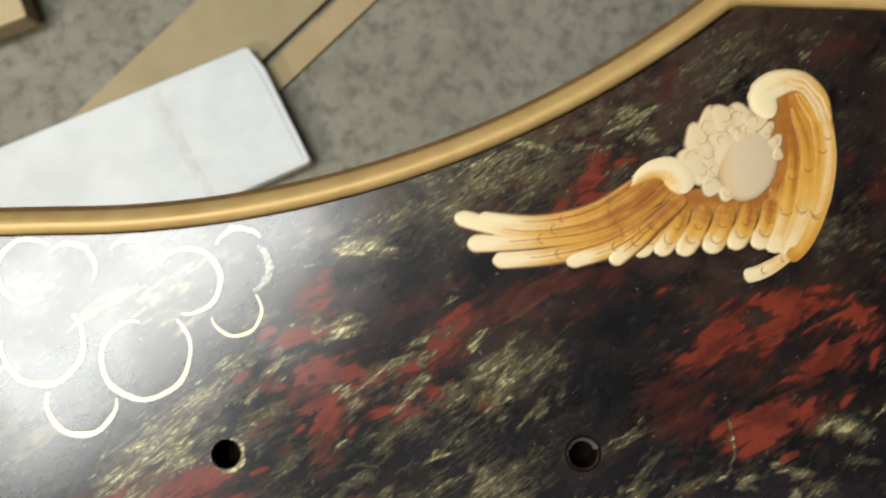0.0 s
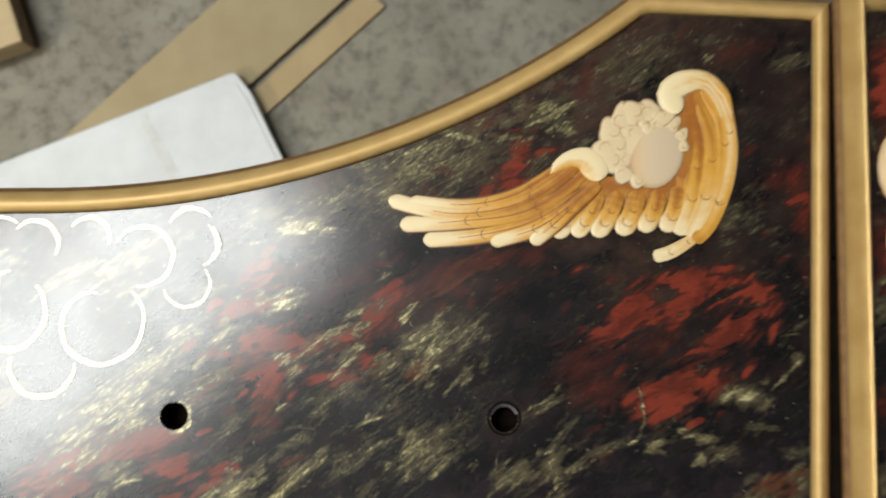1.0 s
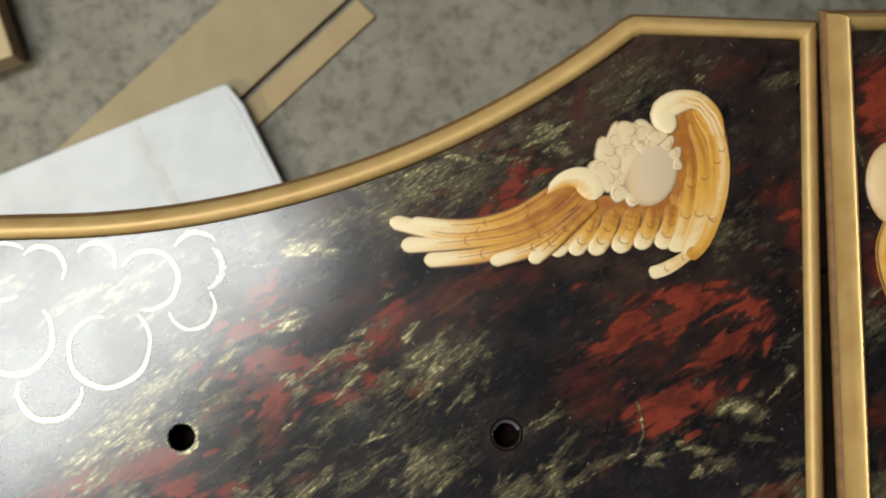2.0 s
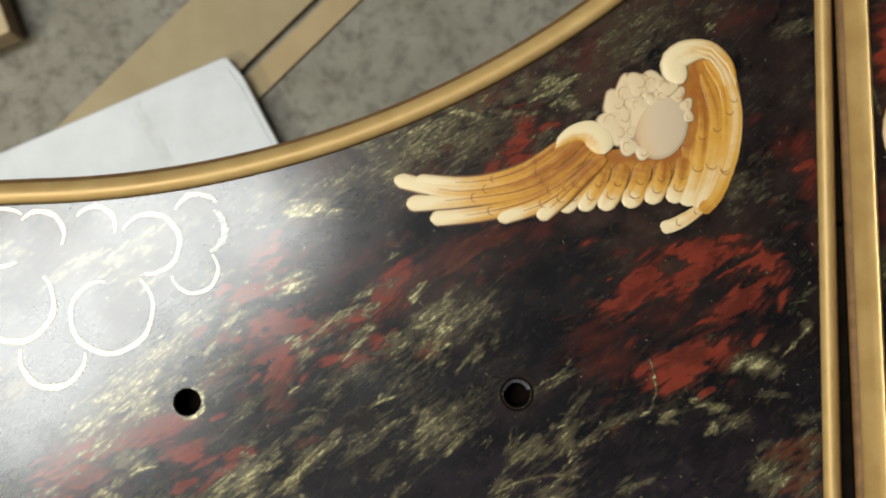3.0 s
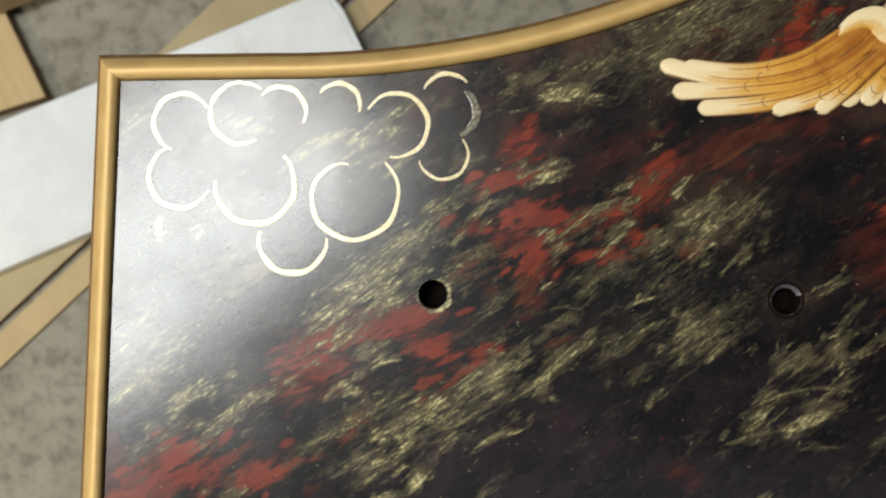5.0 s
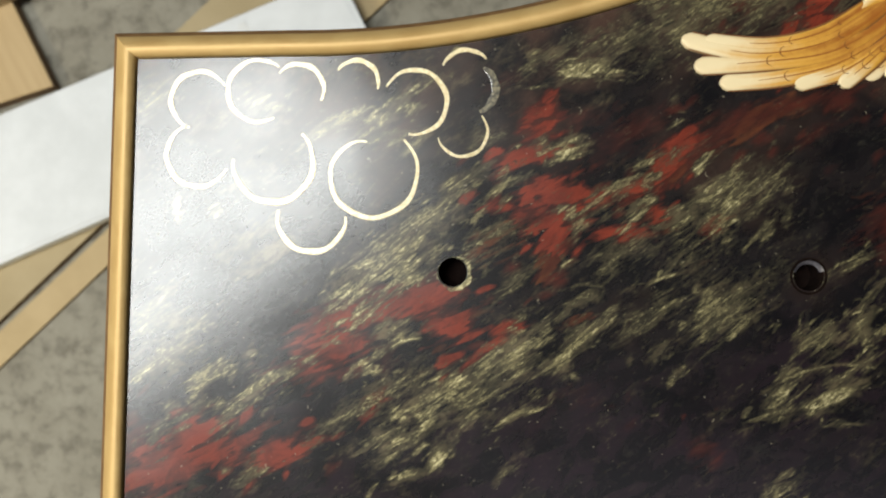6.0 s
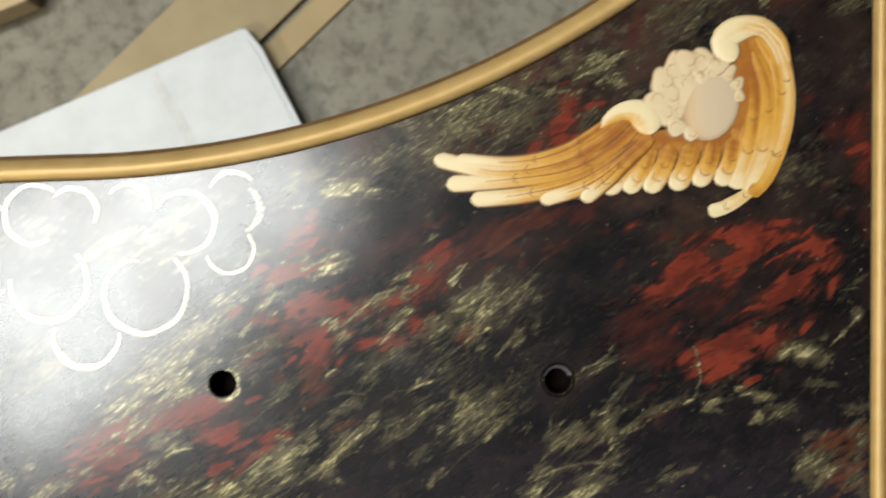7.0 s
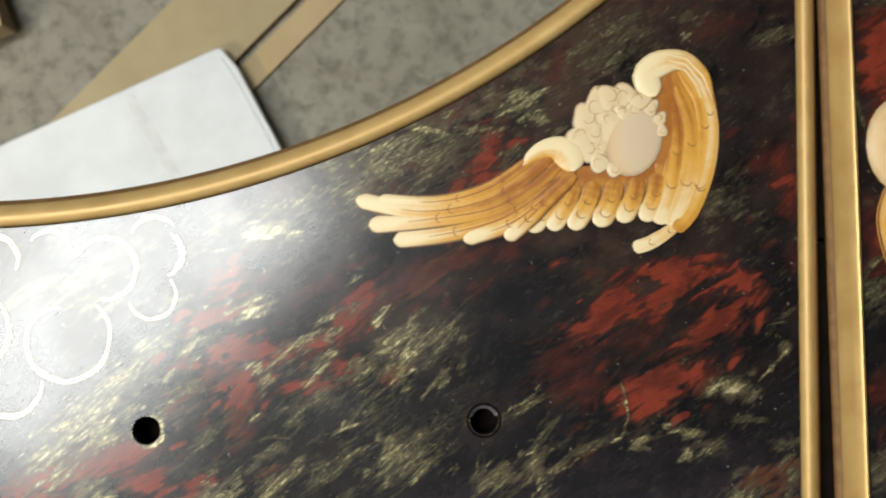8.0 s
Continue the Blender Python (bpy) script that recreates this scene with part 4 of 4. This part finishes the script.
class Relief:
    """Collects overlapping rounded forms into one mesh with a glaze layer."""

    def __init__(self):
        self.verts, self.faces, self.glaze = [], [], []

    def feather(self, spine, width, rise, base, tone0, tone1, root=0.6, line=0.8, n=18, bend=1.6, ticks=True, taper=0.0, side=0.0):
        span = sum((Vector(b) - Vector(a)).length for a, b in zip(spine, spine[1:]))
        cap = max(0.55, 1 - 1.1 * width / span)
        steps = [0.86 * cap * k / 13 for k in range(14)] + [cap * (0.86 + 0.14 * k / 2) for k in (1, 2)] + [cap + (1 - cap) * math.sin(1.5708 * k / 8) for k in range(1, 9)]
        lanes = (-1.0, -0.96, -0.86, -0.72, -0.56, -0.38, -0.19, 0.0, 0.19, 0.38, 0.56, 0.72, 0.86, 0.96, 1.0)
        ph = 900 * spine[0][0] + 700 * spine[-1][1]
        dense, cross, n = curve(spine, 400), len(lanes) - 1, len(steps) - 1
        path = [dense[min(400, round(400 * s))] for s in steps]
        start = len(self.verts)
        for i, p in enumerate(path):
            s = steps[i]
            t = (path[min(i + 1, n)] - path[max(i - 1, 0)]).normalized()
            w = width * (root + (1 - root) * min(1, s / 0.6))
            w *= 1 - taper * max(0.0, (s - 0.5) / 0.5)
            if s > cap:
                w *= math.sqrt(max(0.02, 1 - ((s - cap) / (1 - cap)) ** 2))
            if s < 0.08:
                w *= 0.6 + 5 * s
            for k, v in enumerate(lanes):
                groove = 0.05 * math.cos(v * 9.4) * (1 - abs(v))
                z = H + base + rise * (math.sqrt(max(0, 1 - v * v)) * (0.55 + 0.45 * s) - groove * 0.5) if abs(v) < 1 else H - 0.0004
                self.verts.append((p.x - t.y * w * v, p.y + t.x * w * v, z))
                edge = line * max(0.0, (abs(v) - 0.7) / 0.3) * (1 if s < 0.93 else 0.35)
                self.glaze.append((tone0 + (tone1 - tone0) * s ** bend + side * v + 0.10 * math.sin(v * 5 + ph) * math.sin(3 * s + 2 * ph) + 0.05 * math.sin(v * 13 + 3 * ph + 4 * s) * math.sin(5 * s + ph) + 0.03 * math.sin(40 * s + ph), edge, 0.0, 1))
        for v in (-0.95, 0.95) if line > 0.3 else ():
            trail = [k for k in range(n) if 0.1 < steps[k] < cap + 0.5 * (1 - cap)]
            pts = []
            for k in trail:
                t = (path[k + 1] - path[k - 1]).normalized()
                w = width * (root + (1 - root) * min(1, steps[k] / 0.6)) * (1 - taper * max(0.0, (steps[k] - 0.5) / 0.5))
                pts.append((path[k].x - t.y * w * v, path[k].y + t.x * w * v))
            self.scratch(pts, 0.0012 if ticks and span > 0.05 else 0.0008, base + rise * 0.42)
        if ticks:
            for f, r, z in ((0.66, 0.50, 0), (0.40, 0.36, 0)):
                i = min(range(n), key=lambda k: abs(steps[k] - f))
                t = (path[i + 1] - path[i - 1]).normalized()
                side = Vector((-t.y, t.x))
                self.scratch([tuple(path[i] + side * width * r * math.cos(a) + t * width * r * math.sin(a)) for a in (0.0, 0.6, 1.2, 1.9, 2.5, 3.14)], 0.0006, base + rise * 1.02)
        for i in range(n):
            for k in range(cross):
                a = start + i * (cross + 1) + k
                self.faces.append((a, a + 1, a + cross + 2, a + cross + 1))

    def scratch(self, points, width, z, ink=(0.1, 0.9, 0.0, 1)):
        """A thin painted line, dark unless told otherwise."""
        start, n = len(self.verts), len(points)
        for i, p in enumerate(points):
            t = (Vector(points[min(i + 1, n - 1)]) - Vector(points[max(i - 1, 0)])).normalized()
            w = width / 2 * (1 - 0.6 * abs(2 * i / (n - 1) - 1))
            for f in (1, -1):
                self.verts.append((p[0] - t.y * w * f, p[1] + t.x * w * f, H + z))
                self.glaze.append(ink)
        for i in range(n - 1):
            a = start + 2 * i
            self.faces.append((a, a + 1, a + 3, a + 2))

    def dome(self, x, y, rx, ry, turn, rise, base, tone, flesh=0.0, line=0.7, rings=7, sides=22, wobble=0.0, warm=0.0):
        start = len(self.verts)
        c, s = math.cos(radians(turn)), math.sin(radians(turn))
        self.verts.append((x, y, H + base + rise))
        self.glaze.append((tone, 0, flesh, 1))
        for r in range(1, rings + 1):
            f = r / rings
            for k in range(sides):
                a = 6.28318 * k / sides
                w = 1 + wobble * math.sin(3 * a + x * 900)
                u, v = rx * f * w * math.cos(a), ry * f * w * math.sin(a)
                z = H + base + rise * (1 - f ** 2.6) if r < rings else H + base
                self.verts.append((x + c * u - s * v, y + s * u + c * v, z))
                # one side goes from flesh tone to amber towards the rim
                amber_side = warm * (0.5 - 0.5 * math.cos(a - 0.5)) ** 2 * f ** 1.5
                self.glaze.append((tone - amber_side, line * max(0, (f - 0.85) / 0.15), flesh * (1 - 0.7 * amber_side), 1))
        foot = len(self.verts)
        for z in (base, -0.0004):
            for k in range(sides):
                x1, y1, _ = self.verts[start + 1 + (rings - 1) * sides + k]
                self.verts.append((x1, y1, H + z))
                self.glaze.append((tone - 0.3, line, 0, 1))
        for k in range(sides):
            m = (k + 1) % sides
            self.faces.append((foot + k, foot + sides + k, foot + sides + m, foot + m))
        for k in range(sides):
            self.faces.append((start, start + 1 + k, start + 1 + (k + 1) % sides))
        for r in range(rings - 1):
            for k in range(sides):
                a, b = start + 1 + r * sides + k, start + 1 + r * sides + (k + 1) % sides
                self.faces.append((a, a + sides, b + sides, b))

    def finish(self, name, label, category):
        mesh = bpy.data.meshes.new(name)
        mesh.from_pydata(self.verts, [], self.faces)
        layer = mesh.color_attributes.new("glaze", "FLOAT_COLOR", "POINT")
        layer.data.foreach_set("color", np.array(self.glaze, np.float32).ravel())
        for p in mesh.polygons:
            p.use_smooth = True
        return tagged(link(name, mesh, RELIEF), label, category)


wing = Relief()
# glazed ground of both wings
wing.feather([(0.192, 0.110), (0.214, 0.124), (0.230, 0.141)], 0.0130, 0.0004, 0.0003, 0.24, 0.16, 0.8, 0.1, ticks=False)
wing.feather([(0.206, 0.117), (0.240, 0.121), (0.268, 0.121), (0.298, 0.128)], 0.0130, 0.0004, 0.0002, 0.12, 0.12, 1.0, 0.1, ticks=False)
wing.feather([(0.290, 0.186), (0.297, 0.166), (0.294, 0.136), (0.282, 0.110)], 0.0160, 0.0005, 0.0003, 0.16, 0.24, 0.75, 0.1, ticks=False)
wing.dome(0.2845, 0.1500, 0.0105, 0.0300, 4, 0.0004, 0.0004, 0.10, 0.0, 0.0)
# long feathers of the outstretched wing, root to tip
LONG = [
    ([(0.224, 0.148), (0.205, 0.1345), (0.184, 0.1220), (0.158, 0.1165), (0.1270, 0.1188)], 0.0032, 0.0017),
    ([(0.225, 0.144), (0.206, 0.1285), (0.183, 0.1160), (0.150, 0.1115), (0.1150, 0.1190)], 0.0046, 0.0016),
    ([(0.228, 0.138), (0.209, 0.1225), (0.186, 0.1115), (0.152, 0.1070), (0.1215, 0.1050)], 0.0048, 0.0012),
    ([(0.230, 0.133), (0.212, 0.1175), (0.190, 0.1055), (0.162, 0.0990), (0.1345, 0.0965)], 0.0046, 0.0008),
    ([(0.231, 0.130), (0.215, 0.1160), (0.198, 0.1040), (0.1720, 0.0955)], 0.0042, 0.0012),
    ([(0.233, 0.129), (0.219, 0.1170), (0.207, 0.1060), (0.1945, 0.0955)], 0.0046, 0.0015),
]
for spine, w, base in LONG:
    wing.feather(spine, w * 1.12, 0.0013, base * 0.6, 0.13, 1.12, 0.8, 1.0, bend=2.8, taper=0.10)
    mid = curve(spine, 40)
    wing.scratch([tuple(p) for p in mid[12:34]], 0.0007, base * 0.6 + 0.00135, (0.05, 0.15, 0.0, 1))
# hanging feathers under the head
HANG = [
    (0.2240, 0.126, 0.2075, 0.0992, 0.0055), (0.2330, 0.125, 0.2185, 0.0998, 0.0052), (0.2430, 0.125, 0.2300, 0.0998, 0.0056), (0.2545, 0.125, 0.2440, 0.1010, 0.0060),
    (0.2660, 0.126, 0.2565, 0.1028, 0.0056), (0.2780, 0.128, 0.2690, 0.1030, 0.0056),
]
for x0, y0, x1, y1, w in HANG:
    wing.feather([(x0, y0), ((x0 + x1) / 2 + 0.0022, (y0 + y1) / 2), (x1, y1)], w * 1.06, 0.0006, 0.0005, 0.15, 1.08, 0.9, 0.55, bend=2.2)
# feathers of the raised wing
RAISED = [
    ([(0.288, 0.166), (0.289, 0.146), (0.285, 0.122), (0.2770, 0.1010)], 0.0062, 0.0006, 0.10, 0.95),
    ([(0.290, 0.176), (0.297, 0.152), (0.293, 0.124), (0.2835, 0.0995)], 0.0062, 0.0007, 0.24, 0.85),
    ([(0.292, 0.184), (0.303, 0.166), (0.3035, 0.140), (0.298, 0.116), (0.2880, 0.1010)], 0.0056, 0.0008, 0.32, 0.72),
    ([(0.285, 0.1905), (0.300, 0.1815), (0.3075, 0.158), (0.3045, 0.132), (0.2950, 0.1085), (0.2850, 0.0980)], 0.0050, 0.0009, 0.60, 0.26),
    ([(0.297, 0.112), (0.2865, 0.1000), (0.273, 0.0915), (0.2630, 0.0885)], 0.0038, 0.0012, 0.55, 1.0),
]
for spine, w, base, t0, t1 in RAISED:
    wing.feather(spine, w, 0.0004, 0.0004 + 0.3 * base, t0, t1, 0.5, 0.12, bend=2.4)
# ivory shoulders
wing.feather([(0.309, 0.170), (0.3045, 0.1815), (0.294, 0.1895), (0.281, 0.1880), (0.2735, 0.1815), (0.2780, 0.1700)], 0.0074, 0.0016, 0.0012, 0.22, 1.1, 0.12, 0.3, bend=0.9, ticks=False)
# pale ink lines that paint in the highlights along the raised shoulder
for k in range(3):
    wing.scratch([(0.2845 + 0.0012 * k, 0.1925 - 0.0035 * k), (0.295 - 0.0005 * k, 0.1895 - 0.0030 * k), (0.3035 - 0.0022 * k, 0.180 - 0.002 * k), (0.308 - 0.003 * k, 0.168)], 0.0013, 0.0030, (1.3, 0.0, 0.0, 1))
wing.feather([(0.2050, 0.1345), (0.2145, 0.1420), (0.2240, 0.1432), (0.2302, 0.1388), (0.2330, 0.1310)], 0.0082, 0.0016, 0.0010, 0.55, 0.95, 0.3, 0.0, bend=0.7, ticks=False, side=0.5)
# plain oval head with curled locks
wing.dome(0.2570, 0.1535, 0.0228, 0.0218, -14, 0.0012, 0.0006, 0.80, 0.45, 0.3)
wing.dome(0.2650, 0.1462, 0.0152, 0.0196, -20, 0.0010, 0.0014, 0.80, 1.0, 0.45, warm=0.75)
LOCKS = [
    (0.2376, 0.1500, 0.0072), (0.2402, 0.1590, 0.0080), (0.2455, 0.1662, 0.0080), (0.2530, 0.1700, 0.0078), (0.2612, 0.1708, 0.0072), (0.2688, 0.1680, 0.0062),
    (0.2748, 0.1632, 0.0054), (0.2790, 0.1575, 0.0046), (0.2806, 0.1515, 0.0036), (0.2408, 0.1420, 0.0064), (0.2462, 0.1352, 0.0058), (0.2540, 0.1312, 0.0046),
    (0.2478, 0.1600, 0.0072), (0.2438, 0.1510, 0.0060), (0.2562, 0.1648, 0.0062), (0.2660, 0.1640, 0.0050), (0.2520, 0.1592, 0.0048), (0.2600, 0.1618, 0.0046), (0.2478, 0.1440, 0.0046),
]
curl = random.Random(12)
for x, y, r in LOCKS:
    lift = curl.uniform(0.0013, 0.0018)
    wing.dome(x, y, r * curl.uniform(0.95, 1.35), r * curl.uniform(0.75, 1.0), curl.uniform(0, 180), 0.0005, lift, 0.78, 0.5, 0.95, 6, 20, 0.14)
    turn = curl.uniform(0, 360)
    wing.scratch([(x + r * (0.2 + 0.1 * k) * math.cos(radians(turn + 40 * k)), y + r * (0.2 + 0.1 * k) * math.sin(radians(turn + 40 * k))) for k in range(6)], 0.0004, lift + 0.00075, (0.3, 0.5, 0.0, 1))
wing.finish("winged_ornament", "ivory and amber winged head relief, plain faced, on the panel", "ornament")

# ---- second panel ----
RIGHT_OUT = [(0.3652, -0.33), (0.3726, 0.2475), (0.4850, 0.2485), *[(0.744 - x, y + 0.012) for x, y in arc(-0.104, 0.1222, 0.2535, 0.2330, 24)][::-1][:-1], (0.9200, 0.1340), (0.9130, -0.33)]
panel_b = empty("painted_panel", (0, 0, 0), "dark marbled lacquer panel with bright gold moulding, beside the first", "panel", "painted panels")
EAST_REDS = [(0.405, 0.190, 0.018, 0.030, 0, 0.8), (0.395, 0.090, 0.014, 0.022, 0, 0.7), (0.400, 0.010, 0.018, 0.014, 20, 0.6), (0.470, 0.120, 0.030, 0.020, 20, 0.7)]
EAST_BRONZE = [(0.392, 0.060, 0.014, 0.007, 37, 0.7), (0.400, 0.220, 0.016, 0.008, 37, 0.5), (0.395, -0.030, 0.020, 0.009, 37, 0.7), (0.440, 0.020, 0.030, 0.012, 37, 0.7), (0.3865, 0.170, 0.016, 0.0012, 92, 0.9)]
nb = len(RIGHT_OUT)
SHARE_B = [1.0] + [1.0] * (nb - 1)
painted_board(RIGHT_OUT, [], EAST_REDS, EAST_BRONZE, 31, panel_b, 0.0012, share=SHARE_B)
for a, b in ((0, 1), (1, 2), (2, nb - 2), (nb - 2, nb - 1), (nb - 1, nb)):
    moulding(RIGHT_OUT, a, b, panel_b, SHARE_B, profile=BEAD_HIGH, mat=GOLD_BRIGHT)
    moulding(RIGHT_OUT, a, b, panel_b, SHARE_B, "moulding_side", SIDE, GOLD_SHADE)
    moulding(RIGHT_OUT, a, b, panel_b, None, "board_edge", CORE, EDGE)
scroll = Relief()
scroll.dome(0.4100, 0.1400, 0.0190, 0.0260, 0, 0.0035, 0.0008, 0.62, 0.35, 0.4)
scroll.feather([(0.412, 0.120), (0.405, 0.100), (0.410, 0.078), (0.420, 0.066)], 0.0110, 0.0024, 0.0006, 0.42, 0.10, 0.9, 0.5)
scroll.finish("scroll_ornament", "rounded ivory and amber relief at the edge of the second panel", "ornament")
scroll = Relief()
scroll.dome(0.4170, 0.0050, 0.0150, 0.0190, 0, 0.0030, 0.0008, 0.72, 0.5, 0.3)
scroll.finish("disc_ornament", "small rounded ivory relief on the second marbled panel", "ornament")

# ---- things on the floor ----
def sawn_sides(ob, mat, front=None):
    """Gives the upright faces of a slab their own sawn surface."""
    ob.data.materials.append(mat)
    if front:
        ob.data.materials.append(front)
    for p in ob.data.polygons:
        p.material_index = 0 if p.normal.z > 0.5 else 2 if front and p.normal.y < -0.3 else 1
    return ob


slab = [(-0.238, 0.503), (-0.226, 0.505), (-0.196, 0.468), (-0.139, 0.352), (-0.114, 0.304), (-0.120, 0.298), (-1.150, -0.160), (-1.150, 0.118)]
tagged(part("foam_board", prism(slab[::-1], 0.0205, 0.052, 0.004, 2), FOAM), "long white foam board lying across the tan planks", "foam board")
foam = [(-0.262, 0.472), (-0.224, 0.484), (-0.204, 0.455), (-0.148, 0.347), (-0.126, 0.304), (-1.140, -0.148), (-1.140, 0.082)]
flap = part("flap", prism(foam[::-1], 0.0521, 0.0538, 0.0007, 1), FOAM, bpy.data.objects["foam_board"])
part("crease", stroke_ribbon([(-0.392, 0.420), (-0.352, 0.352), (-0.318, 0.290), (-0.281, 0.232)], [0.016, 0.022, 0.019, 0.014], 0.0538, 0.0541), CREASED, bpy.data.objects["foam_board"], "faint grey crease across the foam")
d = Vector((math.cos(radians(44)), math.sin(radians(44))))
q = Vector((-d.y, d.x))


def plank(name, at, back, ahead, left, right, z0, z1, mat, label, category):
    o = Vector(at)
    pts = [o - d * back - q * right, o + d * ahead - q * right, o + d * ahead + q * left, o - d * back + q * left]
    return tagged(sawn_sides(part(name, prism([tuple(p) for p in pts], z0, z1, 0.0008, 1), mat), PINE_END), label, category)


plank("fibreboard_plank", (-0.220, 0.484), 1.10, 0.62, 0.158, 0.004, 0.0, 0.020, FIBRE, "wide tan fibreboard plank on the concrete floor", "plank")
plank("fibreboard_strip", (-0.206, 0.487), 1.05, 0.292, -0.0075, 0.056, 0.0, 0.011, STRIP, "narrow tan fibreboard strip beside the wide plank", "strip")
block = [(-0.600, 0.548), (-0.652, 0.690), (-0.900, 0.600), (-0.860, 0.445)]
tagged(sawn_sides(part("timber_block", prism(block, 0.031, 0.085, 0.006, 3), PINE), PINE_END, PINE_SIDE), "pale pine timber offcut with rounded edges on plywood", "timber")
board = [(-0.738, 0.312), (-0.835, 0.500), (-1.120, 0.380), (-1.080, 0.200)]
tagged(sawn_sides(part("plywood_offcut", prism(board, 0.0, 0.030, 0.002, 1), PLY), PINE_END), "orange-tan plywood offcut lying on the concrete floor", "plywood")
